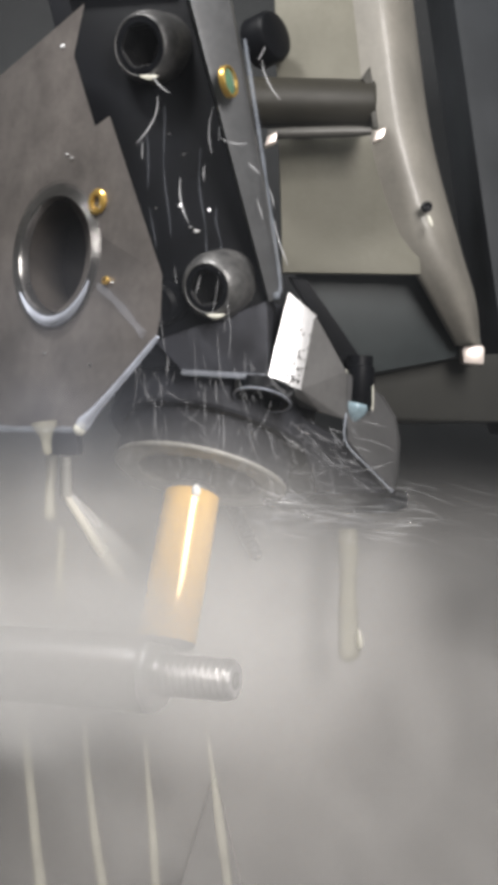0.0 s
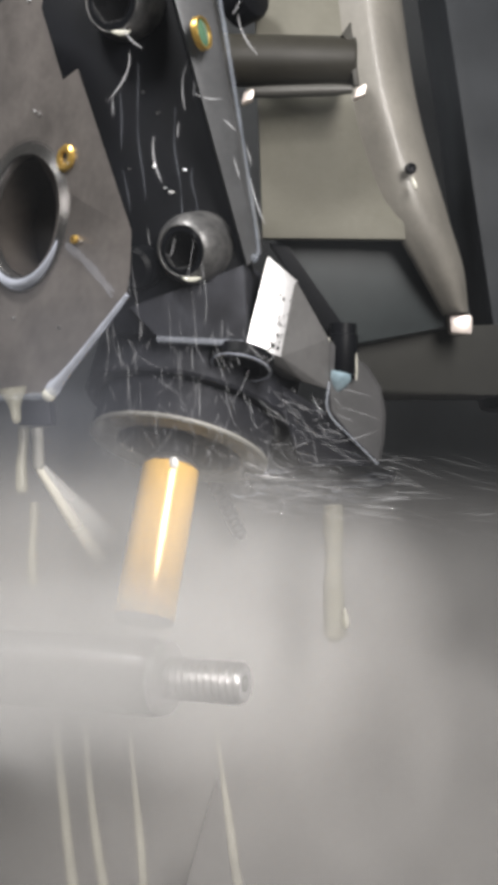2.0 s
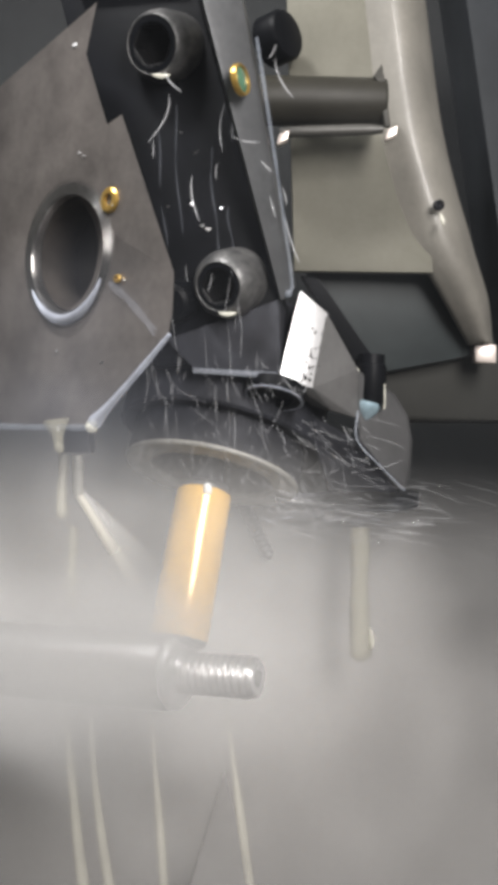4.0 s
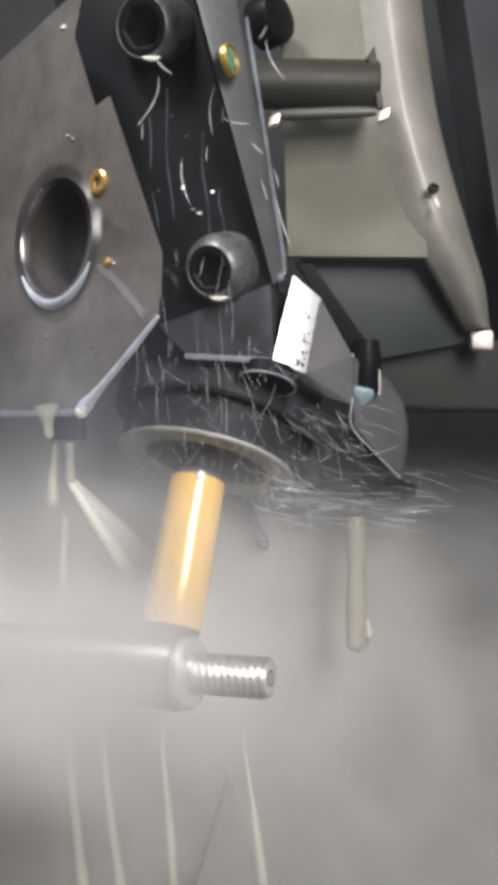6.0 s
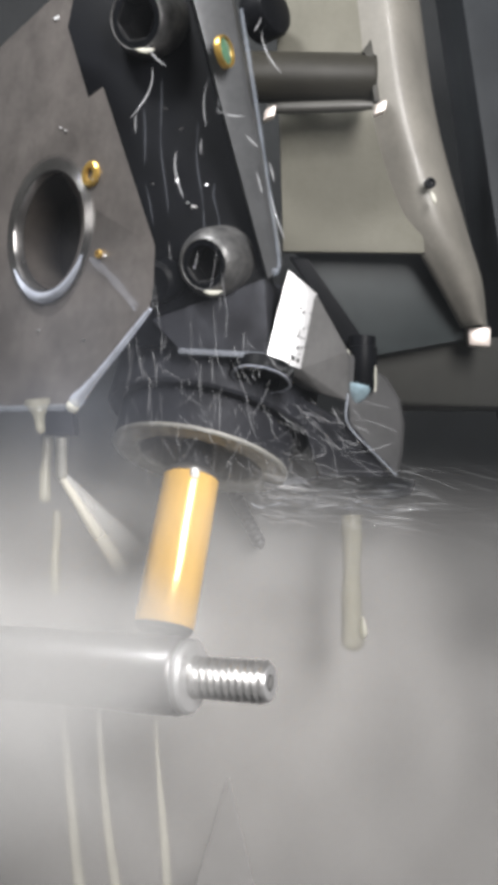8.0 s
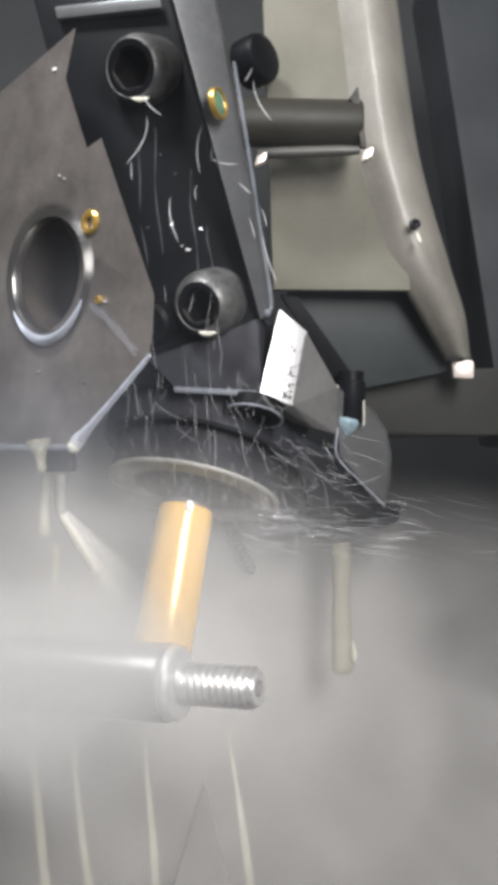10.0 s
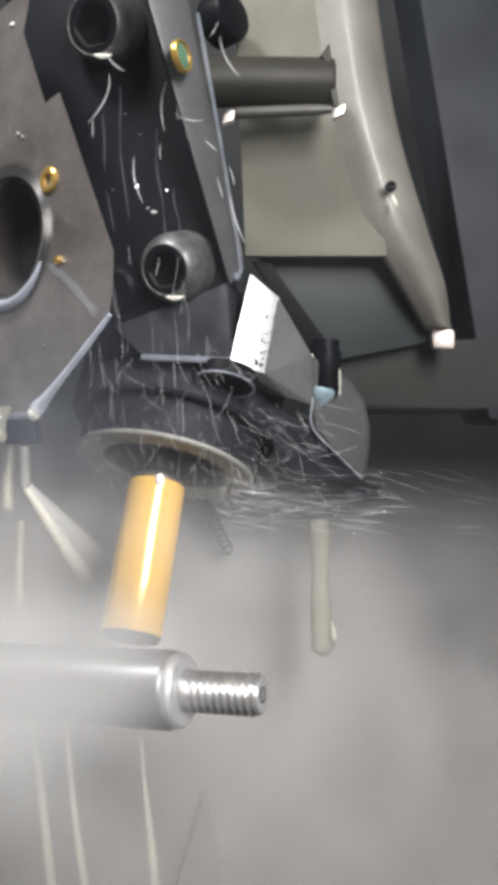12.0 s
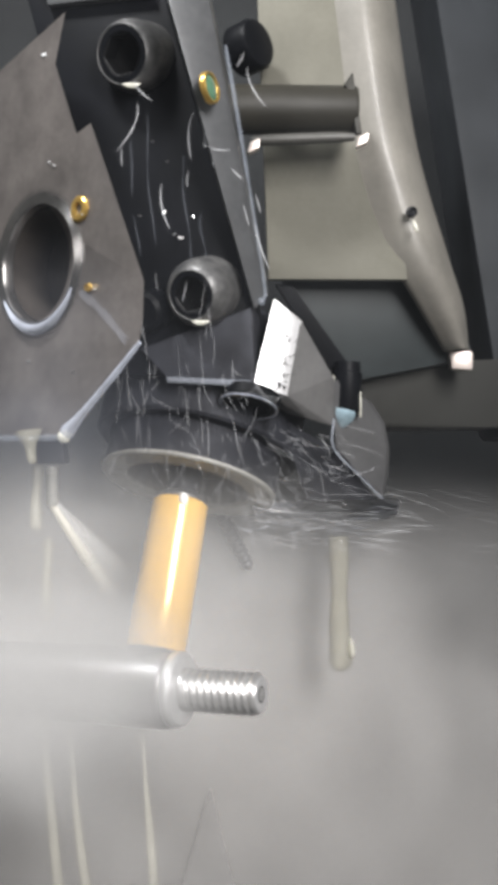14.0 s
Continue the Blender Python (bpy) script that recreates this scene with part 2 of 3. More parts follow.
def turned(start, way, profile, segs=40, closed=True):
    """A turned body: rings of (distance along way, radius); radius 0 closes it."""
    w, u, v = axes(way)
    bm = bmesh.new()
    rings = []
    for d, r in profile:
        o = V(start) + w * d
        if r <= 1e-6:
            rings.append([bm.verts.new(o)])
        else:
            rings.append([bm.verts.new(o + (u * math.cos(k * math.tau / segs) + v * math.sin(k * math.tau / segs)) * r) for k in range(segs)])
    for a, b in zip(rings, rings[1:]):
        for k in range(segs):
            j = (k + 1) % segs
            if len(a) == 1 and len(b) == 1:
                continue
            if len(a) == 1:
                bm.faces.new((a[0], b[j], b[k]))
            elif len(b) == 1:
                bm.faces.new((a[k], a[j], b[0]))
            else:
                bm.faces.new((a[k], a[j], b[j], b[k]))
    return bm


def flow(path, radii, segs=8, bm=None):
    """A round strand along a path with the radii given, closed at both ends."""
    bm = bm or bmesh.new()
    rings = []
    n = len(path)
    for i in range(n):
        w, u, v = axes(V(path[min(i + 1, n - 1)]) - V(path[max(i - 1, 0)]))
        r = radii[i] if hasattr(radii, "__len__") else radii
        rings.append([bm.verts.new(V(path[i]) + (u * math.cos(k * math.tau / segs) + v * math.sin(k * math.tau / segs)) * r) for k in range(segs)])
    for a, b in zip(rings, rings[1:]):
        for k in range(segs):
            j = (k + 1) % segs
            bm.faces.new((a[k], a[j], b[j], b[k]))
    bm.faces.new(rings[0][::-1])
    bm.faces.new(rings[-1])
    return bm


def curve(points, n):
    """n points along a smooth line through the points given."""
    pts = [V(p) for p in points]
    pts = [pts[0] * 2 - pts[1]] + pts + [pts[-1] * 2 - pts[-2]]
    out = []
    for i in range(n):
        s = i / (n - 1) * (len(pts) - 3)
        k = min(int(s), len(pts) - 4)
        t = s - k
        a, b, c, d = pts[k:k + 4]
        out.append(0.5 * (2 * b + (c - a) * t + (2 * a - 5 * b + 4 * c - d) * t * t + (3 * b - a - 3 * c + d) * t ** 3))
    return out


def pierced(outline, holes, back):
    """A flat plate with round holes right through it; holes: (centre, radius); all in the plane of the outline."""
    bm = bmesh.new()
    pts = [V(p) for p in outline]
    nrm = (pts[1] - pts[0]).cross(pts[2] - pts[1]).normalized()
    loops = [pts]
    for centre, r in holes:
        w, u, v = axes(nrm)
        loops.append([V(centre) + (u * math.cos(k * math.tau / 48) + v * math.sin(k * math.tau / 48)) * r for k in range(48)])
    edges = []
    for loop in loops:
        vs = [bm.verts.new(p) for p in loop]
        edges += [bm.edges.new((vs[i - 1], vs[i])) for i in range(len(vs))]
    bmesh.ops.triangle_fill(bm, edges=edges, use_beauty=True, use_dissolve=False, normal=nrm)
    made = bmesh.ops.extrude_face_region(bm, geom=list(bm.faces))
    bmesh.ops.translate(bm, vec=V(back), verts=[g for g in made["geom"] if isinstance(g, bmesh.types.BMVert)])
    return bm


# ---- the cabin ----
def wall(name, lo, hi, mat, label):
    bm = bmesh.new()
    bmesh.ops.create_cube(bm, size=1)
    lo, hi = V(lo), V(hi)
    for v in bm.verts:
        v.co = V([lo[i] if v.co[i] < 0 else hi[i] for i in range(3)])
    return solo(name, bm, mat, (lo.x, lo.y, lo.z), label, "wall", kind="structure")


wall("wall_west", (-420, -330, -300), (-400, 480, 480), CABIN, "grey painted sheet wall of the machine cabin")
wall("wall_east", (400, -330, -300), (420, 480, 480), CABIN, "grey painted sheet wall of the machine cabin")
wall("wall_south", (-400, -330, -300), (400, -310, 480), CABIN, "grey painted cabin door wall behind the camera")
wall("wall_north", (-400, 460, -300), (400, 480, 480), DARK, "dark painted back wall of the machine cabin")
wall("ceiling", (-420, -330, 480), (420, 480, 500), CABIN, "grey painted cabin roof")
wall("floor", (-420, -330, -320), (420, 480, -300), PAN, "wet galvanised floor of the machine cabin")

# one bent sheet: a chute under the workpiece that turns up into the back of the cabin
def bent_sheet():
    line = curve([(0, 60, -260), (0, 200, -210), (0, 290, -140), (0, 325, -60), (0, 332, 40), (0, 333, 300)], 40)
    bm = bmesh.new()
    rows = [[bm.verts.new(p + V((x, back, -back))) for x in (-300, 300)] for back in (0, 5) for p in line]
    n = len(line)
    for i in range(n - 1):
        bm.faces.new((rows[i][0], rows[i][1], rows[i + 1][1], rows[i + 1][0]))
        bm.faces.new((rows[n + i][0], rows[n + i + 1][0], rows[n + i + 1][1], rows[n + i][1]))
        for s in (0, 1):
            bm.faces.new((rows[i][s], rows[i + 1][s], rows[n + i + 1][s], rows[n + i][s]))
    for i in (0, n - 1):
        bm.faces.new((rows[i][0], rows[i][1], rows[n + i][1], rows[n + i][0]))
    return bm


solo("chute", bent_sheet(), CHUTE, (0, 60, -260), "grimy dark bent sheet chute under and behind the workpiece", "chute", kind="structure")
# ---- toolholder plate with its bore ----
PN = V((-0.669, -0.743, 0.0))              # the way the plate's face looks
plate = thing("toolholder_plate", (-33, 184, 4), "brownish ground steel toolholder plate with a ringed bore, wet", "toolholder", SLIDE)
outline = [(-32.2, 183.7, 84.3), (-34.6, 185.9, 75.4), (-29.9, 181.6, 60.6), (-26.8, 178.9, 61.6), (-16.4, 169.4, 31.0), (-16.7, 169.8, 24.3), (-17.5, 170.5, 20.1),
           (-32.7, 184.2, 4.5), (-69.4, 217.2, 5.5), (-69.4, 217.2, 72.0)]
BORE = V((-38.7, 189.6, 38.2))
part("body", pierced(outline, [(BORE, 11.2)], (-3.2, 12, 2.0)), PLATE, plate)
grooves = [(-3, 11.0), (0.7, 11.1), (1.05, 11.35)]
for k in range(6):
    grooves += [(1.02 - 0.09 * k, 11.5 + 0.55 * k), (0.78 - 0.09 * k, 11.68 + 0.55 * k), (0.80 - 0.09 * k, 11.85 + 0.55 * k)]
ring = part("bore_ring", turned(BORE - PN * 0.5, PN, grooves + [(0.3, 14.7), (0, 14.8)], 96), WORNRING, plate, "worn grooved steel ring round the bore")
part("bore_lining", turned(BORE - PN * 10, PN, [(0, 0), (0.1, 10.9), (8.5, 10.9)], 48), LINING, plate, "brown bore, coloured darker for the shade inside")
for p, r in (((-29.2, 181.0, 46.4), 2.4), ((-27.4, 179.4, 31.6), 0.8)):
    part("set_screw", turned(V(p) - PN * 0.5, PN, [(0, r), (0.9, r), (1.2, r * 0.85), (1.2, r * 0.5), (0.2, r * 0.45), (0.2, 0)], 28), BRASS, plate, "brass set screw")
part("coolant_rim", flow(curve([(-17.2, 169.6, 20.3), (-22.4, 174.2, 15.0), (-28.8, 179.8, 8.8), (-33.1, 183.2, 4.6)], 18), [0.35, 0.45, 0.5, 0.5, 0.55, 0.6, 0.6, 0.62, 0.62, 0.65, 0.7, 0.75, 0.85, 0.95, 1.1, 1.35, 1.45, 0.9], 12), RUN, plate, "bluish coolant running down the chamfer", 80)
tipdrop = bmesh.new()
bmesh.ops.create_uvsphere(tipdrop, u_segments=18, v_segments=12, radius=1.25)
bmesh.ops.translate(tipdrop, vec=(-32.9, 182.6, 4.5), verts=tipdrop.verts)
part("rim_drop", tipdrop, DROPLET, plate, "white drop at the plate's corner", 80)
pu, pv = V((-0.743, 0.669, 0)), V((0, 0, 1))
part("wet_foot", flow(curve([(-33.4, 183.6, 4.4), (-44, 193.2, 4.6), (-56, 204, 5.0), (-69, 216.4, 5.4)], 20), [0.8, 0.6, 0.75, 0.55, 0.7, 0.5, 0.65, 0.6, 0.7, 0.5] * 2, 10), SHANKFILM, plate, "pale coolant hanging along the plate's foot", 80)
part("bore_film", flow([BORE + PN * 0.7 + (pu * math.cos(a) + pv * math.sin(a)) * (12.6 + 0.2 * math.sin(3 * a)) for a in [radians(-150 + 5 * k) for k in range(25)]], [0.2 + 0.85 * math.sin(math.pi * k / 24) for k in range(25)], 10), RUN, ring, "bluish coolant lying on the ring's lower rim", 80)

for pts, r in (([(-28.9, 180.7, 30.9), (-24.7, 177.0, 26.9), (-19.7, 172.4, 20.9)], 0.2),):
    line = [p + PN * 0.3 for p in curve(pts, 16)]
    part("trickle", flow(line, [3.6 * r * (0.7 + 0.4 * abs(math.sin(i * 0.5))) for i in range(16)], 8), THINFILM, plate, "bluish trickle of coolant")

# ---- black clamp bar with two cap screws ----
bar = thing("clamp_bar", (-10, 203, 18), "black oxide steel clamp bar, wet, splashed with coolant", "clamp", SLIDE)
part("body", slab([(-46, 206, 104), (-17.2, 200, 104), (2.4, 199.5, 31.2), (0.2, 200, 17.5), (-24, 205, 17.5)], (2, 14, 0), 0.7), BLACK, bar)
part("end_plate", slab([(-40, 203, 97.2), (-17.4, 198, 97.2), (-17.0, 198, 94.6), (-39.4, 203, 94.6)], (1, 6, 0), 0.4), GREYSTEEL, bar, "bluish grey end plate")
for k, (x, z, long) in enumerate(((-22.5, 66, 24), (-19.0, 71, 30), (-11.5, 62, 22), (-8.0, 50, 12))):
    pts = [V((x + 0.012 * i * i + 0.25 * math.sin(i * 0.7 + k), 0, z - long * i / 12)) for i in range(13)]
    pts = [V((p.x, 199.75 - (436.8 * (p.x + 17.2) + 103.0 * (p.z - 104)) / 2096.6, p.z)) for p in pts]
    part("wet_run", flow(pts, [0.22 * (0.3 + abs(math.sin(0.2 + i * 0.45 + k))) for i in range(13)], 7), THINFILM, bar, "thin run of coolant on the bar", 80)
SN = V((-0.42, -0.87, -0.26)).normalized()


def cap_screw(base, r, mouth):
    """A socket head cap screw with a rounded, worn crown; mouth: the share of its radius that the dark face takes."""
    s = thing("cap_screw", base, "wet socket head cap screw of blackened steel with a drop", "screw", SLIDE, "cap screws of the clamp")
    f = r * mouth
    head = part("head", turned(base, SN, [(-3, r), (2.6, r), (3.8, r * 0.985), (4.9, f + (r - f) * 0.80), (5.8, f + (r - f) * 0.58), (6.5, f + (r - f) * 0.32), (7.0, f + (r - f) * 0.1), (7.1, f), (6.9, f - 0.15)], 72), SCREW, s)
    part("face", turned(V(base) + SN * 6.7, SN, [(0.0, f * 0.72), (0.22, f * 0.76), (0.25, f * 0.94), (0.2, f)], 64), BLACK, head, "black oily end face")
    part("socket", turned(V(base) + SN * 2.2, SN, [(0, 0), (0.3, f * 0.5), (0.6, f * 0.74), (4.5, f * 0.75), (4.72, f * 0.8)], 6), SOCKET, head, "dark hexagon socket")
    tip = V(base) + SN * 6.6 + V((1.3, 0, -0.3)) + V((0.4, 0, -f - 0.1))
    lens = flow([tip + V((-1.9 + 0.475 * i, -0.25, -0.35 * math.sin(math.pi * i / 8))) for i in range(9)], [0.08, 0.28, 0.42, 0.5, 0.52, 0.48, 0.4, 0.26, 0.08], 12)
    part("drop", lens, DROPLET, s, "yellowish drop of coolant", 80)
    for k in range(7):
        a = 0.4 + k * 0.31
        w, u, v = axes(SN)
        p = V(base) + w * (1.2 + 0.9 * (k % 4)) + (V((1, 0, 0)) * math.cos(a) + V((0, 0, 1)) * math.sin(a)) * (r * 0.985)
        bead = bmesh.new()
        bmesh.ops.create_icosphere(bead, subdivisions=1, radius=0.16 + 0.05 * (k % 3))
        bmesh.ops.translate(bead, vec=p, verts=bead.verts)
        part("bead", bead, DROP, head, "tiny bead of coolant", 80)
    return s


cap_screw((-6.9, 201.3, 34.5), 7.0, 0.70)
cap_screw((-20.2, 201.3, 82.8), 7.1, 0.80)
solo("dowel", turned((-17.6, 204, 31.3), SN, [(0, 4.2), (5.0, 4.2), (5.8, 3.4), (5.8, 0)], 32), BLACK, (-17.6, 204, 31.3), "black steel dowel end beside a screw", "dowel", SLIDE)


def chip(p, size, seed):
    """A small bright swarf chip or drop that sticks to the steel."""
    rnd = random.Random(seed)
    return hull([V(p) + V((rnd.uniform(-1, 1), rnd.uniform(-0.6, 0.4), rnd.uniform(-0.6, 0.6))) * size for _ in range(9)], 0.0)


CHIPS = [((-36.0, 187.1, 56.9), 0.75), ((-37.1, 188.1, 78.1), 0.7), ((-41.2, 191.9, 19.6), 0.6), ((-30.8, 182.5, 16.5), 0.55), ((-28.2, 180.0, 45.3), 0.9), ((-35.0, 186.0, 56.0), 0.5), ((-26.3, 178.2, 31.0), 0.5),
         ((-15.1, 199.4, 50.2), 0.8), ((-12.0, 198.9, 44.8), 0.75), ((-13.2, 199.0, 45.7), 0.5), ((-20.5, 200.2, 49.7), 0.5), ((-9.3, 198.4, 49.1), 0.45), ((-14.5, 199.2, 60.6), 0.6), ((-17.6, 199.7, 64.8), 0.4)]
# the fifth one paints the white glint on the brass set screw
for k, (p, size) in enumerate(CHIPS):
    solo("metal_chip", chip(p, size, k), BRIGHT if k in (0, 1, 4, 7) else POLISHED, p, "tiny bright wet metal chip sticking to the steel", "chip", SLIDE, "chips on the tool slide")

# ---- grey tool shank with a gold ringed plug ----
shank = thing("tool_shank", (3, 197, 30), "ground grey steel tool shank with a blue-lit edge", "tool shank", SLIDE)
part("body", slab([(-14.6, 178, 92), (-6.2, 183, 92), (5.5, 199, 33.1), (2.7, 197, 29.9)], (0.6, 9, 2.0), 0.35), GREYSTEEL, shank)
GN = V((0.89, -0.44, 0.08)).normalized()
plug = V((-4.7, 183.0, 69.5))
part("plug_ring", turned(plug - GN * 1.1, GN, [(0, 3.0), (0.9, 3.0), (1.15, 2.85), (1.15, 2.55), (0.8, 2.4)], 36), BRASS, shank, "gold coloured ring of the plug")
part("plug", turned(plug - GN * 1.1, GN, [(0.75, 2.45), (1.1, 1.7), (1.25, 0)], 28), GREEN, shank, "greenish oily plug")
part("coolant_edge", flow(curve([(-2.2, 184.6, 78), (-0.2, 187.2, 66), (2.6, 192.2, 49), (4.9, 197.6, 34.2), (4.0, 196.6, 31.2)], 24), [0.3, 0.36, 0.34, 0.42, 0.4, 0.36, 0.42, 0.4, 0.34, 0.42] * 2 + [0.4, 0.5, 0.8, 0.7], 8), SHANKFILM, shank, "bluish coolant along the edge")

# ---- driven spindle: black housing, ring, tool ----
W = V((-0.196, -0.33, -0.92)).normalized()  # down out of the spindle
RC = V((-12.5, 222, -6.0))
spindle = thing("spindle_housing", RC, "black spindle housing with a grey ring round its mouth, wet", "spindle", SLIDE)
part("housing", turned(RC, W, [(-40, 0), (-40, 16), (-30, 21.5), (-22, 23), (-9.4, 23), (-8.8, 22.4), (-8.8, 19.9)], 80), DARKSTEEL, spindle, "dark steel body of the spindle")
part("groove", turned(RC, W, [(-9.2, 19.6), (-0.6, 19.6), (-0.4, 19.2)], 72), DARKSTEEL, spindle, "black turned neck")
part("ring", turned(RC, W, [(-4, 13.9), (-0.4, 13.9), (0, 14.2), (0, 19.4), (-0.3, 19.75), (-0.9, 19.75), (-1.0, 19.4)], 80), RINGMAT, spindle, "matt grey ring")
part("mouth", turned(RC, W, [(-7, 0), (-7, 13.8), (-1, 13.8)], 48), MOUTH, spindle, "oily brown mouth of the spindle")
part("carrier", slab([(-21.0, 203, 23), (-12, 201, 25.8), (2.3, 198.5, 30.6), (2.5, 199.5, 15.2), (-15.1, 201.5, 16.6)], (3, 24, 2), 0.4), DARKSTEEL, spindle, "flat dark steel face")
part("ledge", slab([(-15.3, 200.4, 17.0), (2.0, 199.2, 15.9), (2.0, 199.2, 14.6), (-15.3, 200.4, 15.8)], (0, 5, 0), 0.3), FILM, spindle, "light wet edge")
clamp = part("clamp_socket", turned(V((1.5, 203.2, 11.6)) - W * 2, W, [(0, 6.2), (2.4, 6.2), (2.9, 5.6), (2.9, 4.2), (1.0, 4.0), (1.0, 0)], 44), BLACK, spindle, "black socket of a clamp screw")
part("wet_ring", turned(V((1.5, 203.2, 11.6)) + W * 0.95, W, [(-0.2, 6.25), (0.0, 6.3), (0.12, 6.1), (0.12, 5.75), (0.0, 5.6)], 48), RUN, clamp, "light wet rim of the socket")

CW = V((-0.147, -0.33, -0.92)).normalized()  # down along the cutter
cutter = thing("milling_cutter", (-13.9, 218, -9.3), "gold titanium nitride coated end mill, spinning, in the spindle", "cutter", SLIDE)
part("cutter_body", turned((-13.7, 218.5, -8.0), CW, [(1.4, 0), (1.4, 5.6), (1.9, 6.15), (14, 6.3), (34.0, 6.3), (34.2, 6.2), (34.2, 0)], 72), GOLD, cutter)
part("collar", turned((-13.7, 218.5, -8.0), CW, [(-0.4, 0), (-0.4, 4.2), (0.1, 5.2), (0.8, 5.75), (1.5, 5.8), (1.6, 0)], 64), POLISHED, cutter, "rounded grey collar")
part("end_face", turned((-13.7, 218.5, -8.0), CW, [(34.1, 6.25), (35.3, 5.7), (35.6, 4.9), (35.2, 3.2), (34.6, 0)], 48), DARKSTEEL, cutter, "dark cutting end")
# the highlight at the cutter's root, put in as a small white bead
bm = bmesh.new()
bmesh.ops.create_uvsphere(bm, u_segments=14, v_segments=8, radius=1.0)
bmesh.ops.transform(bm, matrix=Matrix.Translation((-12.8, 211.8, -8.4)) @ Matrix.Diagonal((1.0, 0.8, 1.45, 1)), verts=bm.verts)
solo("glint_bead", bm, GLINT, (-12.8, 211.8, -8.4), "white bead painted as the highlight at the root of the cutter", "drop", SLIDE)
# the mouth's shade on the shank is put into its dark colour
part("shank", turned((-13.7, 218.5, -8.0), CW, [(-6, 3.6), (0.2, 3.6), (0.4, 3.4)], 40), DARKSTEEL, cutter, "steel shank, coloured dark for the shade in the mouth")

# ---- bright nose block ----
nose = thing("nose_block", (9, 205, 14), "milled steel tool nose block with one bright sparkling facet", "tool block", SLIDE)
face = [V((6.9, 206, 33.6)), V((12.7, 206.5, 28.8)), V((9.5, 203, 12.9)), V((2.4, 201, 15.0))]
part("body", hull([p + V((0, 0.7, 0)) for p in face] + [(19.6, 212.2, 17.5), (19.9, 214, 6.9), (14.1, 210, 8.3), (6.7, 226, 33.8), (3, 222, 12), (24, 226, 12)], 0.25), SIDE, nose)
mid = [face[0].lerp(face[1], 0.62), face[3].lerp(face[2], 0.62)]
part("facet", slab([face[0], mid[0], mid[1], face[3]], (0.3, 1.5, 0.1), 0.12), BRIGHT, nose, "bright milled facet")
part("facet_edge", slab([mid[0] + V((0.02, 0.05, 0)), face[1] + V((0, 0.75, 0)), face[2] + V((0, 0.75, 0)), mid[1] + V((0.02, 0.05, 0))], (0.3, 1.0, 0.1), 0.1), BRIGHT, nose, "bright speckled strip beside the facet")
# black strip added where only the block's shade lies
part("web", slab([(7.4, 219.6, 39.2), (11.6, 219.6, 38.6), (25.0, 221.6, 19.6), (22.6, 221.6, 13.5), (14.6, 217.6, 28.0)], (0, 3, 0), 0.6), BLACK, nose, "black strip put in for the shade beside the block")
guard = part("guard", slab([(19.8, 213.2, 17.0), (19.9, 213.6, 6.9), (19.9, 214, 2.2), (25.3, 217, -3.3), (30.8, 220, -8.7), (31.9, 222, -4.0), (32.4, 223, 2.0), (31.4, 222.5, 7.5), (28.3, 221, 12.3)], (1.0, 2.2, 0.3), 0.4), GUARD, nose, "thin grey guard plate")
part("wet_edge", flow(curve([(19.7, 212.8, 8.5), (19.6, 213.3, 2.2), (25.1, 216.4, -3.6), (30.6, 219.4, -8.9)], 24), [0.2, 0.26, 0.24, 0.3] * 6, 8), FILM, guard, "coolant along the guard's edge")
part("under_web", slab([(8, 214, 9.0), (20, 217, 2.0), (30, 222, -9.5), (14, 222, -9.5)], (0, 3, 0), 0.5), DARKSTEEL, nose, "dark web under the guard")
rs = random.Random(3)
bits = bmesh.new()
for k in range(44):
    u, v = min(0.97, max(0.35, rs.gauss(0.76, 0.13))), 0.25 + 0.73 * rs.random() ** 0.7
    p = face[0].lerp(face[1], u).lerp(face[3].lerp(face[2], u), v) + V((0, 0.12, 0))
    flow([p, p + V((rs.uniform(-0.5, 0.5), 0, rs.uniform(-0.6, 0.6)))], 0.10 + 0.2 * rs.random() ** 2, 5, bits)
part("specks", bits, SOCKET, nose, "dark specks of dirt on the facet")

nozzle = thing("coolant_nozzle", (22.5, 217, 12), "wet black coolant nozzle with a pale bluish drop", "nozzle", SLIDE)
part("pipe", turned((23.2, 217.5, 21.0), (-0.03, -0.05, -1), [(0, 2.9), (2.2, 2.9), (2.4, 3.3), (10.8, 3.3), (11.6, 2.8), (11.6, 1.9), (8, 1.8)], 36), BLACK, nozzle)
# the pipe's bright edge highlights, built as two pale strips
for x, z0, z1, r in ((19.9, 18.0, 13.6, 0.42), (25.7, 14.6, 9.0, 0.34)):
    part("highlight_strip", flow([V((x, 215.4, z0 + (z1 - z0) * i / 9)) for i in range(10)], [r * (0.45 + 0.6 * math.sin(0.35 + i * 0.28)) for i in range(10)], 8), DROPLET, nozzle, "pale strip painted as a highlight on the pipe", 80)
part("drop", flow([V((22.2 - 0.14 * i, 215.6, 10.6 - 0.62 * i)) for i in range(8)], [2.6, 2.75, 2.7, 2.45, 2.1, 1.6, 1.0, 0.3], 18), BLUE, nozzle, "pale blue drop of coolant", 80)

# ---- sheet panel on the slide, with its tube and curved flange ----
panel = thing("sheet_panel", (20, 215, 39), "olive grey painted sheet panel of the tool slide", "panel", SLIDE)
part("sheet", slab([(4, 217, 112), (26, 217, 112), (31, 217, 78), (34.0, 217.4, 54), (36.4, 217.8, 45), (36.8, 217.8, 39.3), (6.0, 217, 39.6)], (0, 2.5, 0), 0.3), SHEET, panel)
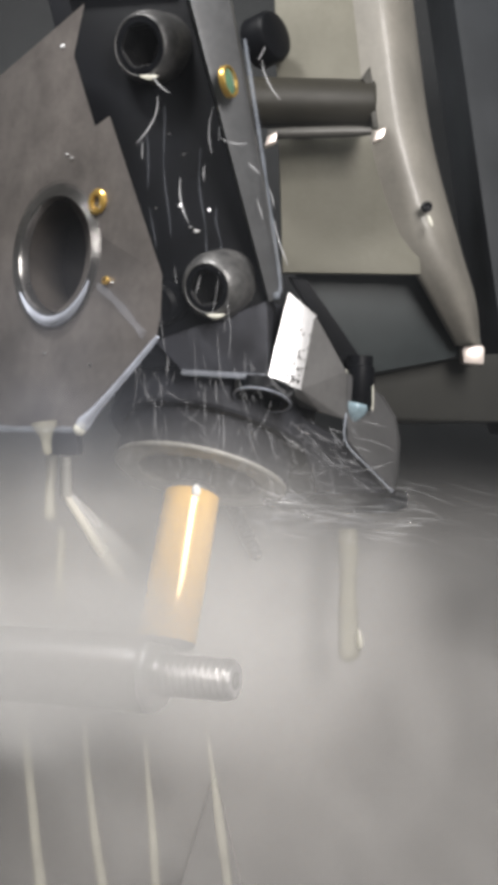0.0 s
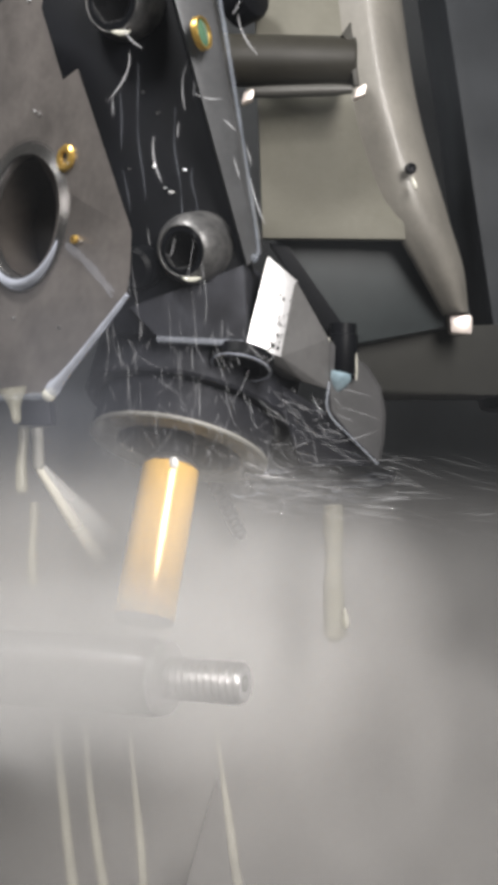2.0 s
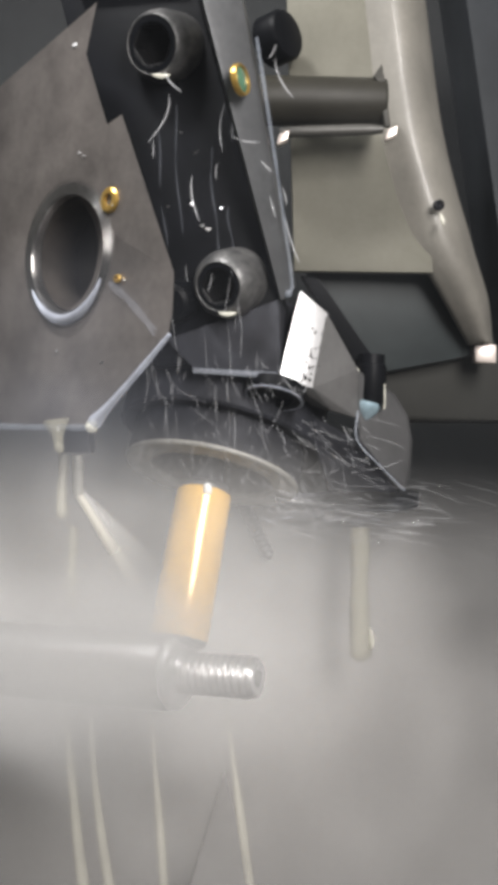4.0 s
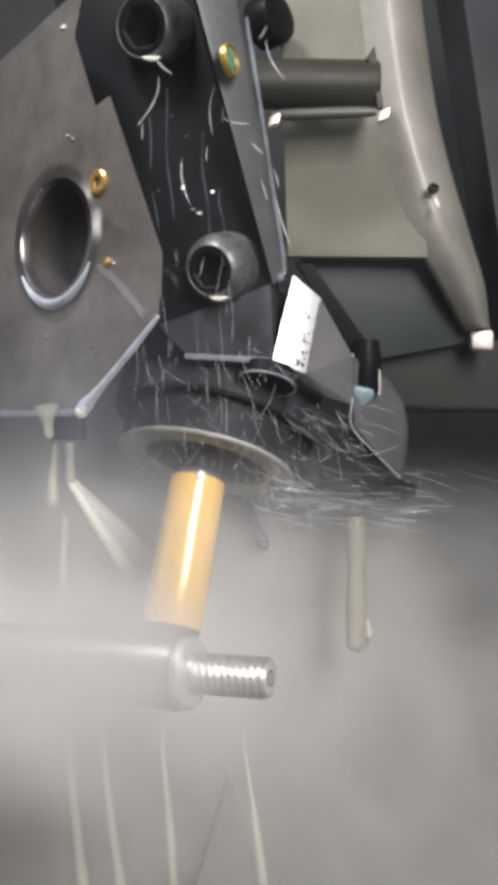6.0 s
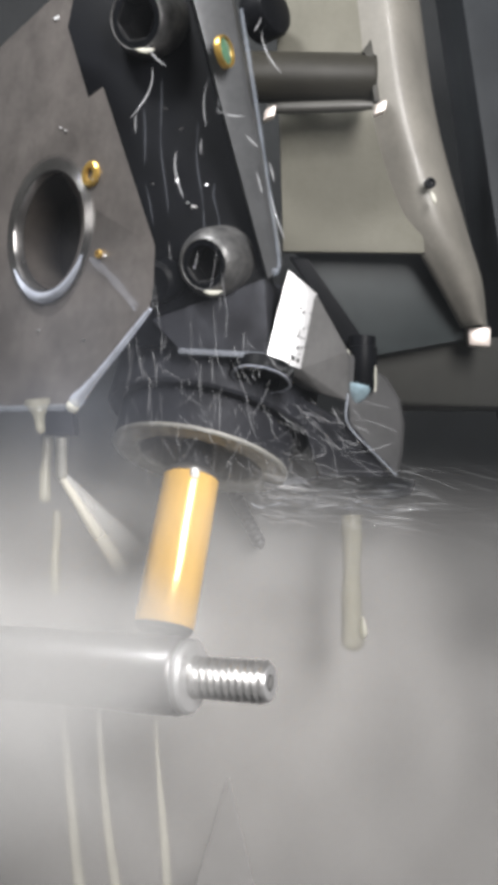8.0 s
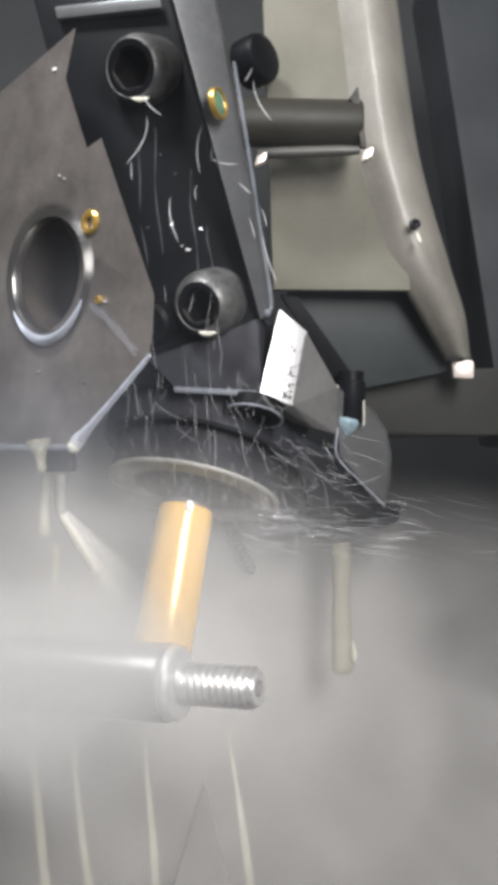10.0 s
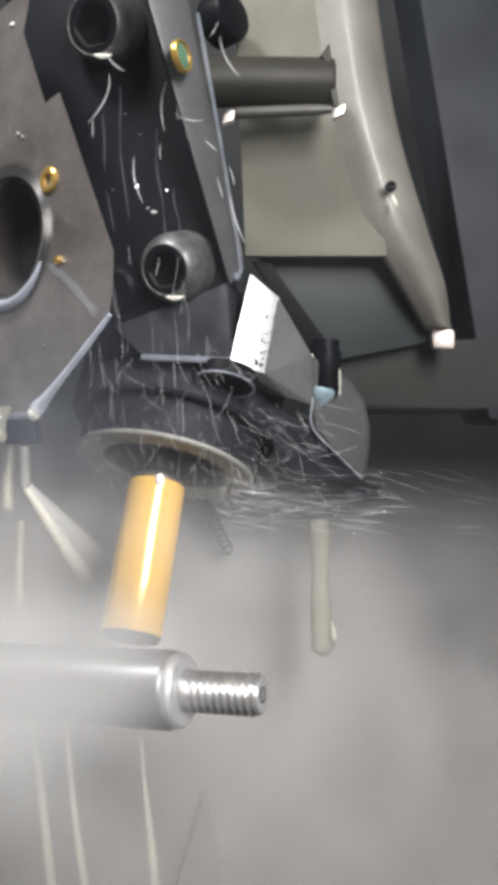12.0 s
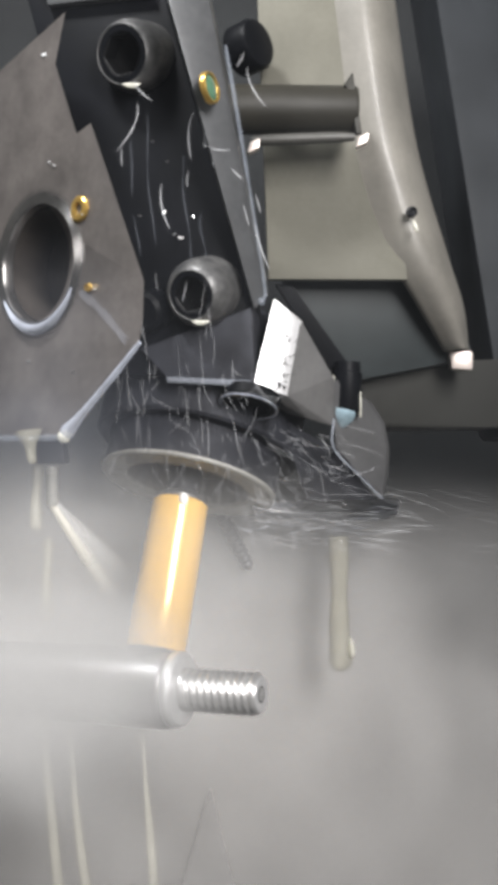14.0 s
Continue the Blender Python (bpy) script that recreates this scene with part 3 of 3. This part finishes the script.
part("tube", turned((-2.5, 207, 73.8), (1, 0.04, -0.008), [(0, 0), (0, 5.1), (26.6, 5.1), (27.4, 4.7), (27.4, 0)], 44), TUBE, panel, "dark wet tube")
part("tube_lip", flow([V((2.6 + 2.4 * i, 205.4, 66.6 + 0.06 * i)) for i in range(10)], [0.9, 1.15, 1.2, 1.2, 1.2, 1.2, 1.2, 1.2, 1.1, 0.8], 16), BAND, panel, "rounded wet lip under the tube")
part("tube_bracket", slab([(21.8, 204, 77.6), (23.8, 204, 80.4), (24.3, 204, 77.0), (25.6, 204, 67.4), (24.2, 204, 67.4), (23.4, 204, 76.6)], (0, 1.6, 0), 0.25), TUBE, panel, "dark fin at the tube's end")
for p in ((24.9, 198.5, 64.0), (3.0, 197.5, 62.8)):
    part("lug", slab([V(p) + V(q) for q in ((-1.3, -1, -1.5), (1.0, -1, -0.5), (1.3, -1, 1.6), (-0.7, -1, 0.7))], (0, 2.5, 0), 0.4), CAP, panel, "bright lug")


def ribbon(path, widths, rise, n=40, m=12):
    """A bent sheet flange along a path, arched towards the viewer, with thickness."""
    bm = bmesh.new()
    pts = curve(path, n)
    rows = []
    for back in (0, 1):
        grid = []
        for i, p in enumerate(pts):
            f = i / (n - 1) * (len(widths) - 1)
            k = min(int(f), len(widths) - 2)
            wd = widths[k] + (widths[k + 1] - widths[k]) * (f - k)
            grid.append([bm.verts.new(p + V(((j / m - 0.5) * wd, -rise * math.sin(math.pi * (j / m)) ** 1.2 + back * 1.6 + 8.0 * (j / m) ** 3, 0.12 * wd * (j / m - 0.5)))) for j in range(m + 1)])
        rows.append(grid)
    a, b = rows
    for i in range(n - 1):
        for j in range(m):
            bm.faces.new((a[i][j], a[i][j + 1], a[i + 1][j + 1], a[i + 1][j]))
            bm.faces.new((b[i][j], b[i + 1][j], b[i + 1][j + 1], b[i][j + 1]))
        bm.faces.new((a[i][0], a[i + 1][0], b[i + 1][0], b[i][0]))
        bm.faces.new((a[i][m], b[i][m], b[i + 1][m], a[i + 1][m]))
    for j in range(m):
        for i in (0, n - 1):
            bm.faces.new((a[i][j], a[i][j + 1], b[i][j + 1], b[i][j]))
    return bm


part("flange", ribbon([(27, 217.5, 114), (29.6, 217.5, 92), (32.8, 217.5, 70), (39.3, 218.0, 48), (46.0, 223, 35.0), (51, 230, 25.0)], [16, 16, 16, 15, 12, 7.5], 3.4), FLANGE, panel, "pale bent flange of the panel", 60)
part("flange_screw", turned((36.9, 212.6, 52.9), (0.25, -1, 0), [(0, 1.2), (0.9, 1.15), (1.0, 0.8), (0.7, 0.7), (0.4, 0)], 24), BLACK, panel, "small dark screw")
part("flange_drop", flow([V((37.2 + 0.12 * i, 211.4, 50.9 - 0.36 * i)) for i in range(8)], [0.15, 0.3, 0.42, 0.5, 0.55, 0.5, 0.4, 0.15], 10), DROPLET, panel, "bright drop under the screw", 80)
part("end_cap", slab([(48.6, 231, 25.2), (54.2, 231, 24.8), (54.0, 231, 20.2), (49.0, 231, 20.6)], (0, 4, 0), 0.9), CAP, panel, "bright metal end cap")
solo("knob", turned((0.2, 212, 88.0), (0.75, -0.62, 0.1), [(0, 0), (0, 5.4), (4.6, 5.4), (5.5, 4.9), (6.0, 3.6), (6.2, 0)], 40), BLACK, (0.2, 212, 88), "black rounded knob on the panel", "knob", SLIDE)

# ---- slide casting under the panel ----
carriage = thing("slide_casting", (30, 236, 10), "dark painted casting of the tool slide, wet", "casting", SLIDE)
part("upper", slab([(6, 224, 46), (48, 228, 46), (55, 236, 24.0), (46, 235, 22.0), (22, 229, 17)], (4, 30, 0), 0.7), TEAL, carriage)
part("lower", slab([(24, 234, 23), (62, 244, 24), (112, 258, 24), (112, 262, 7.0), (62.5, 250, 7.4), (30, 238, 7.0)], (0, 30, 0), 1.6), BASE, carriage, "olive grey painted lower band")
part("tall_cover", slab([(47, 246, 130), (120, 262, 130), (120, 262, 4), (66, 250, 4)], (0, 30, 0), 3.0), COVER, carriage, "dark grey cover")
tray = thing("drip_tray", (20, 230, -14), "thin black drip plate with a wet rim under the casting", "tray", SLIDE)
part("plate", slab([(2, 226, -10.6), (14, 229, -12.4), (24, 231.6, -13.0), (33, 234.5, -13.4), (36.5, 237, -12.4), (40, 256, -11), (0, 262, -4)], (0, 0, -1.6), 0.5), WETBLACK, tray)
rt = random.Random(8)
for k in range(18):
    z, x0, far = rt.uniform(-17.6, -9.2), rt.uniform(-2, 22), rt.uniform(5, 19)
    y, r = 226 + 0.24 * (x0 + 2) - rt.random(), rt.uniform(0.07, 0.2)
    pts = [V((x0 + far * i / 11, y + 0.24 * far * i / 11, z + 0.5 * math.sin(i * 0.55 + k) + 0.2 * math.sin(i * 1.7 + 2 * k) - 0.6 * i / 11)) for i in range(12)]
    part("strand", flow(pts, [r * (0.25 + 1.0 * abs(math.sin(0.3 + i * 0.6 + k))) for i in range(12)], 7), THINFILM if k % 3 else FILM, tray, "strand of coolant", 80)

# ---- nozzle pipe and its jet ----
jet = thing("jet_pipe", (-39, 202, -3), "small steel coolant pipe with a white jet", "nozzle", SLIDE)
part("pipe", turned((-39.2, 202, -1.0), (0.02, 0, -1), [(0, 0), (0, 1.2), (7.6, 1.2), (8.2, 1.0), (8.2, 0.6), (4, 0.6)], 24), RINGMAT, jet)
part("block", slab([(-43.6, 201.0, 4.6), (-36.6, 201.0, 4.2), (-36.2, 201.0, -0.6), (-43.2, 201.0, -0.4)], (0, 6, 0), 0.6), DARKSTEEL, jet, "dark holder block of the pipe")
part("jet", flow([V((-38.9, 202, -9.2)) + V((13.6, 2.0, -21.5)) * (i / 16) for i in range(17)], [0.7 + 0.07 * i for i in range(17)], 20), JET, jet, "milky jet of coolant")
part("jet_fan", flow([V((-38.6, 203, -9.0)) + V((14.6, 1.8, -18.0)) * (i / 16) for i in range(17)], [0.9 + 0.2 * i for i in range(17)], 20), JETFAN, jet, "thin fan of spray round the jet")

# ---- workpiece ----
FL = V((-20.3, 206.9, -48.3))
work = thing("workpiece", FL, "turned steel shaft with a shoulder and a threaded end", "shaft", WORK)
part("shaft", turned(FL, FEED, [(-90, 0), (-90, 8.1), (-1.0, 8.1), (-0.4, 7.9), (0, 7.6), (0, 0)], 64), TURNED, work)
part("shoulder", turned(FL, FEED, [(0.02, 0), (0.02, 7.5), (0.5, 7.7), (1.5, 7.6), (2.1, 7.0), (2.3, 5.6), (2.4, 4.0)], 64), BRIGHT, work, "bright shoulder ring")


def thread(start, way, length, r, depth, pitch, segs=40):
    w, u, v = axes(way)
    bm = bmesh.new()
    n = int(length / pitch * 8)
    rows = []
    for i in range(n + 1):
        d = length * i / n
        ring = []
        for k in range(segs):
            a = k * math.tau / segs
            f = (d / pitch - k / segs) % 1.0
            fade = min(1, d / 2.0, (length - d) / 1.2)
            rr = r - depth * fade * (1 - abs(2 * f - 1)) - 0.8 * max(0, 1 - (length - d) / 0.9)
            ring.append(bm.verts.new(V(start) + w * d + (u * math.cos(a) + v * math.sin(a)) * rr))
        rows.append(ring)
    for a, b in zip(rows, rows[1:]):
        for k in range(segs):
            j = (k + 1) % segs
            bm.faces.new((a[k], a[j], b[j], b[k]))
    bm.faces.new(rows[-1])
    bm.faces.new(rows[0][::-1])
    return bm


part("thread", thread(FL + FEED * 2.5, FEED, 16.5, 4.4, 0.75, 1.6), CREST, work, "cut screw thread", 25)
part("end_ring", turned(FL + FEED * 19.0, FEED, [(-0.9, 3.7), (-0.2, 3.65), (0.15, 3.3), (0.2, 2.4), (0.02, 1.7)], 40), BRIGHT, work, "bright chamfered end")
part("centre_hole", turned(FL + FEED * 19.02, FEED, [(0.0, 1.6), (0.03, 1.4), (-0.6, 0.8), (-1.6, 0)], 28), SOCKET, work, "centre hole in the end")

# ---- coolant running off ----
random.seed(4)
# each: top x, y, width, lean, sideways rows (seconds, millimetres)
FALLS = ((-42.3, 208, 1.15, 9.0, ((0, -5.5), (1, -3.0), (2, 0.6), (3.2, 1.2), (5.5, 0.8), (7, -0.8), (8.2, 0.4), (10.5, -1.4), (12, 0.0), (14, 0.6))),
         (-35.4, 208, 0.95, 8.6, ((0, 0.4), (2, 0.0), (3.2, -0.6), (5.5, 0.7), (7, 1.6), (8.2, 0.9), (10.5, 0.8), (12, 0.0), (14, -0.6))),
         (-20.6, 206, 0.85, 4.6, ((0, -1.0), (2, -4.6), (3.2, -3.0), (5.5, 0.0), (7, -1.8), (8.2, -1.0), (10.5, 2.0), (12, 1.2), (14, 0.4))))


def falling(x, y, r, lean, seed):
    n = 40
    path = [V((x + lean * (i / n) ** 1.25 + 0.25 * math.sin(i * 0.2 + seed * 2), y - 2 * i / n, -53 - 69 * i / n)) for i in range(n)]
    rad = [r * (0.35 + 0.75 * min(1, i / 14) + 0.14 * math.sin(i * 0.3 + seed) + 0.06 * random.random()) for i in range(n)]
    return flow(path, rad, 10)


STREAMS = []
for k, (x, y, r, lean, rows) in enumerate(FALLS):
    STREAMS.append((solo("coolant_stream", falling(x, y, r, lean, k), COOLANT, (x, y, -55.5), "thin milky stream of coolant falling from the shaft", "coolant", group="streams under the shaft", smooth=80), rows))
END_STREAM = solo("coolant_stream", falling(-9.4, 205, 0.85, 11.2, 3), COOLANT, (-9.4, 205, -55.5), "thin milky stream of coolant falling from the thread", "coolant", group="streams under the shaft", smooth=80)
for (x, y, z0, z1, r) in ((22.2, 235, -18.6, -50, 2.7), (-42.2, 203, 0.0, -14.0, 1.3), (-40.6, 205, -16.0, -33.0, 1.1)):
    n = 24
    path = [V((x + 0.1 * math.sin(i * 0.35), y - 0.1 * i, z0 + (z1 - z0) * i / (n - 1))) for i in range(n)]
    rad = [r * (0.85 + 0.08 * math.sin(i * 0.5) + 0.4 * max(0, (i - 17) / 7)) for i in range(n - 2)] + [r * 1.0, r * 0.4]
    solo("coolant_drip", flow(path, rad, 12), OIL, (x, y, z0), "yellowish coolant dripping from the slide", "coolant", SLIDE, "drips from the slide", smooth=80)
solo("drip_bead", flow([V((24.6 + 0.05 * i, 233.0, -42.0 - 0.75 * i)) for i in range(8)], [0.1, 0.45, 0.7, 0.85, 0.95, 0.9, 0.65, 0.15], 12), DROPLET, (24.6, 233, -42), "bright bead hanging on the yellowish drip", "drop", SLIDE, smooth=80)
path = [V((-40.6 + 0.06 * i, 187.5, 6.0 - 0.5 * i)) for i in range(14)]
solo("coolant_drip", flow(path, [2.6, 2.5, 2.3, 2.0, 1.7, 1.45, 1.25, 1.1, 1.0, 0.95, 0.95, 1.0, 0.8, 0.3], 14), OIL, path[0], "yellowish coolant gathering under the plate's corner", "coolant", SLIDE, "drips from the slide", smooth=80)
# ribbed rod added in place of dim water streaks behind the cutter
solo("ribbed_rod", turned((-5.9, 247, -13.4), (7.4, 5, -15.4), [(0, 0)] + [(0.8 * i, 1.3 + 0.5 * (i % 2)) for i in range(21)] + [(16.9, 0.6), (17.0, 0)], 20), GREYSTEEL, (-6.3, 236, -12.5), "dark ribbed rod put in for water streaks behind the cutter", "tool", SLIDE)
solo("deflector", slab([(-8.9, 258.5, -86.2), (-2.5, 258.5, -114), (-1.9, 258.5, -137), (-24.2, 258.5, -137)], (0, 1.0, 0), 0.3), WEDGE, (-8.9, 258.5, -86.2), "grey pointed sheet deflector under the workpiece", "deflector")


# ---- spray: veils of flung coolant ----
SPRAY = []
HIT = V((-20, 206, -41))                   # where the cutter meets the shaft


def spray_sheet(radius, y, bulge, wave, middle=None, squash=1.0):
    """A thin curved round sheet of spray hanging about its middle."""
    bm = bmesh.new()
    n = 26
    mx, mz = middle or (HIT.x, HIT.z)
    grid = []
    for i in range(n + 1):
        row = []
        for j in range(n + 1):
            u, v = 2 * i / n - 1, 2 * j / n - 1
            x, z = u * math.sqrt(1 - v * v / 2), v * math.sqrt(1 - u * u / 2)
            row.append(bm.verts.new(V((mx + x * radius, y + bulge * (x * x + z * z) + wave * math.sin(3 * x + 2 * z), mz + z * radius * squash))))
        grid.append(row)
    for i in range(n):
        for j in range(n):
            bm.faces.new((grid[i][j], grid[i + 1][j], grid[i + 1][j + 1], grid[i][j + 1]))
    return bm


for k in range(7):
    SPRAY.append(solo("spray_veil", spray_sheet(170, 250.5 + 2.2 * k, 10, 1), VEIL, (HIT.x, 250.5 + 2.2 * k, HIT.z), "pale veil of coolant spray behind the workpiece", "spray", kind="stuff", smooth=180))
for k in range(5):
    SPRAY.append(solo("spray_veil", spray_sheet(260, 284 + 3 * k, -24, -1), VEIL_FAR, (HIT.x, 284 + 3 * k, HIT.z), "pale veil of coolant spray before the chute", "spray", kind="stuff", smooth=180))
for dx, y in ((-19, 194.5), (-24, 193.2), (-15, 192.0), (-30, 190.8)):
    SPRAY.append(solo("splash_veil", spray_sheet(34, y, -1, 0.4, (HIT.x + dx, HIT.z - 3), 0.6), VEIL_NEAR, (HIT.x + dx, y, HIT.z - 3), "white splash of coolant where the cutter cuts", "spray", kind="stuff", smooth=180))


# ---- mist: soft layers of fine drops that hang before the cutter and the shaft ----
# each: middle x, y, z, reach x, z, density
LAYERS = ((-44, 189.0, -46, 34, 19, 0.23), (-40, 187.4, -43, 28, 17, 0.23), (-32, 186, -39, 24, 19, 0.23), (-27, 184.4, -35, 20, 17, 0.22), (-45, 181, -24, 22, 26, 0.24),
          (-20, 177, -26, 26, 24, 0.16), (2, 172, -15, 26, 15, 0.24), (-24, 168, -9, 30, 14, 0.18),
          (-20, 183.4, -33, 15, 12, 0.22), (-21, 182.4, -31, 14, 14, 0.20))
for x, y, z, rx, rz, dense in LAYERS:
    cloud = veil("fine_mist", (0.58, 0.575, 0.568), (0, 0, 0), (rx, 60, rz), dense, 0, 0.5, 0.9)
    SPRAY.append(solo("coolant_mist", spray_sheet(rx, y, -0.6, 0.2, (x, z), rz / rx), cloud, (x, y, z), "fine white mist of coolant hanging before the cutter and the shaft", "spray", kind="stuff", smooth=180))
# a denser puff in layers that hangs before the work, blows away to the side, and comes back once
PUFFS = []
for x, y, z, rx, rz, dense in ((-20, 183.0, -38, 48, 28, 0.23), (-24, 182.0, -40, 42, 25, 0.23), (-14, 179.6, -40, 44, 26, 0.23), (-18, 175.6, -30, 44, 30, 0.22), (-10, 174.4, -24, 46, 34, 0.23), (-4, 170.6, -26, 44, 34, 0.22)):
    cloud = veil("coolant_mist", (0.58, 0.575, 0.567), (0, 0, 0), (rx, 60, rz), dense, 0, 0.6, 0.9)
    PUFFS.append(solo("coolant_mist", spray_sheet(rx, y, -0.6, 0.2, (x, z), rz / rx), cloud, (x, y, z), "drifting white puff of coolant mist before the work", "spray", kind="stuff", smooth=180))
PUFF_ROWS = ((0.0, -2, 0), (1.0, -4, -1), (2.0, -6, -2), (3.2, -5, -3), (4.4, -8, -4), (5.4, -12, -6), (6.2, -30, -12), (7.5, -52, -20), (9.0, -44, -14), (9.8, -22, -6), (10.5, -12, -5), (11.2, -34, -8), (12.0, -52, -16), (13.4, -46, -12), (14.0, -30, -7))
# thin haze that fills the cabin
cloud = veil("cabin_haze", (0.58, 0.62, 0.68), (6, 0, -10), (150, 400, 190), 0.012, 0, 0.4, 0.6)
SPRAY.append(solo("coolant_haze", spray_sheet(120, 140, -4, 2, (0, 0), 1.1), cloud, (0, 140, 0), "thin haze of coolant hanging in the cabin", "spray", kind="stuff", smooth=180))
cloud = veil("bluish_spray", (0.52, 0.56, 0.66), (0, 0, 0), (26, 60, 28), 0.10, 0, 0.35, 0.9)
SPRAY.append(solo("coolant_haze", spray_sheet(28, 158, -2, 1, (-30, 9), 1.0), cloud, (-30, 158, 9), "bluish spray hanging before the plate's lower edge", "spray", kind="stuff", smooth=180))


# ---- splashes: short bent threads of coolant thrown over the slide ----
def threads(count, box, span, width, seed, lean=-1.57, stray=0.5, curl=0.3):
    """Bent threads of liquid with thinning ends; span and width: their least and greatest length and radius."""
    rnd = random.Random(seed)
    bm = bmesh.new()
    for _ in range(count):
        p = V([rnd.uniform(box[0][i], box[1][i]) for i in range(3)])
        length, a = span[0] + (span[1] - span[0]) * rnd.random() ** 1.8, rnd.gauss(lean, stray)
        bend = rnd.gauss(0, curl) * length
        way, side = V((math.cos(a), 0, math.sin(a))), V((-math.sin(a), 0, math.cos(a)))
        pts = [p + way * length * t + side * bend * t * t for t in (0, 0.14, 0.28, 0.42, 0.56, 0.7, 0.85, 1.0)]
        r = rnd.uniform(*width)
        flow(pts, [r * q for q in (0.25, 0.6, 0.85, 1.0, 1.1, 1.05, 0.8, 0.35)], 6, bm)
    return bm


SPLASHES = []


def splash(base, label, fall, k, bm, mat=DROP):
    SPLASHES.append((solo("coolant_splash", bm, mat, base, label, "splash", kind="stuff", smooth=80), fall, k))


for k in range(4):
    splash((-12, 195, 50), "curved threads of coolant splashing over the black steel", 3.5, k,
           threads(4, ((-26, 188, 42), (4, 195, 88)), (3.0, 9.0), (0.09, 0.2), 20 + k, -1.5, 0.45, 0.3))
for k in range(4):
    splash((-8, 197, 30), "thin runs of coolant falling past the screw", 3.0, k + 2,
           threads(6, ((-24, 190, 10), (0, 197, 40)), (3.0, 11.0), (0.03, 0.08), 30 + k, -1.57, 0.1, 0.06))
for k in range(5):
    splash((-6, 199, 8), "tangled threads of coolant splashing round the spindle ring", 2.5, k,
           threads(20, ((-24, 193, -7), (8, 200, 18)), (1.2, 8.0), (0.022, 0.06), 40 + k, -1.5, 0.35, 0.3))
for k in range(4):
    splash((14, 214, -4), "tangled threads of coolant flung beside the spindle", 1.6, k,
           threads(34, ((-2, 205, -14), (20, 216, 6)), (1.5, 10.0), (0.022, 0.058), 50 + k, -0.6, 0.4, 0.35))
for k in range(3):
    splash((40, 234, -14), "faint streaks of coolant drifting beyond the tray", 1.4, k + 1,
           threads(11, ((22, 226, -24), (56, 240, -6)), (6.0, 20.0), (0.04, 0.12), 70 + k, -0.28, 0.14, 0.12), WISP)
for k in range(4):
    splash((18, 226, -12), "flat streaks of coolant flying past the tray", 1.0, k,
           threads(28, ((-2, 218, -20), (34, 228, -8)), (3.0, 14.0), (0.022, 0.065), 60 + k, -0.08, 0.12, 0.08))


# ---- movement ----
def stroke(t):
    for (a, x), (b, y) in zip(STROKE_ROWS, STROKE_ROWS[1:]):
        if t <= b:
            return STROKE * (x + (y - x) * (t - a) / (b - a)) * MM
    return STROKE * STROKE_ROWS[-1][1] * MM


def feed(t):
    for (a, x), (b, y) in zip(FEED_ROWS, FEED_ROWS[1:]):
        if t <= b:
            return FEED * (x + (y - x) * (t - a) / (b - a))
    return FEED * FEED_ROWS[-1][1]


# how far the thread's stream has broken off and fallen, in millimetres
END_FALL = ((0.0, 0), (1.0, 0), (2.0, 0.5), (3.0, 0), (4.2, 0), (5.4, 0), (5.9, 4), (6.3, 20), (6.7, 44), (8.2, 46), (9.0, 30), (9.8, 4), (10.4, 0), (10.8, 3), (11.2, 22), (11.6, 45), (13.4, 46), (14.0, 40))


def motions():
    for ob in SLIDE:
        at = ob.location.copy()
        if ob.name == "milling_cutter":
            axis = CW
            walk(ob, [(i * 0.1, Matrix.Translation(at + stroke(i * 0.1)) @ Matrix.Rotation(radians(75 * i), 4, axis)) for i in range(141)])
        else:
            walk(ob, [(t, Matrix.Translation(at + STROKE * s * MM)) for t, s in STROKE_ROWS])
    for ob in WORK:
        at = ob.location.copy()
        walk(ob, [(t, Matrix.Translation(at + FEED * s * MM)) for t, s in FEED_ROWS])
    at = END_STREAM.location.copy()
    walk(END_STREAM, [(t, Matrix.Translation(at + (feed(t) + V((0.16 * z, 0, -z))) * MM)) for t, z in END_FALL])
    for ob, rows in STREAMS:
        at = ob.location.copy()
        walk(ob, [(t, Matrix.Translation(at + V((x, 0, 0)) * MM) @ Matrix.Rotation(radians(0.5 * math.sin(t * 1.9 + at.x * 900)), 4, "Y")) for t, x in rows])
    for k, ob in enumerate(SPRAY):
        at = ob.location.copy()
        walk(ob, [(i * 0.5, Matrix.Translation(at) @ Matrix.Rotation(radians(3 * math.sin(i * 1.1 + k * 0.5)), 4, "Y")) for i in range(29)])
    for k, ob in enumerate(PUFFS):
        at = ob.location.copy()
        walk(ob, [(t, Matrix.Translation(at + V((x * (1 - 0.06 * k), 0, z)) * MM)) for t, x, z in PUFF_ROWS])
    for ob, fall, k in SPLASHES:
        at = ob.location.copy()
        walk(ob, [(i * 0.25, Matrix.Translation(at + stroke(i * 0.25) + V((0.8 * math.sin(i * 0.8 + k), 0, fall * math.sin(i * 1.57 + k * 1.3))) * MM)) for i in range(57)])


motions()
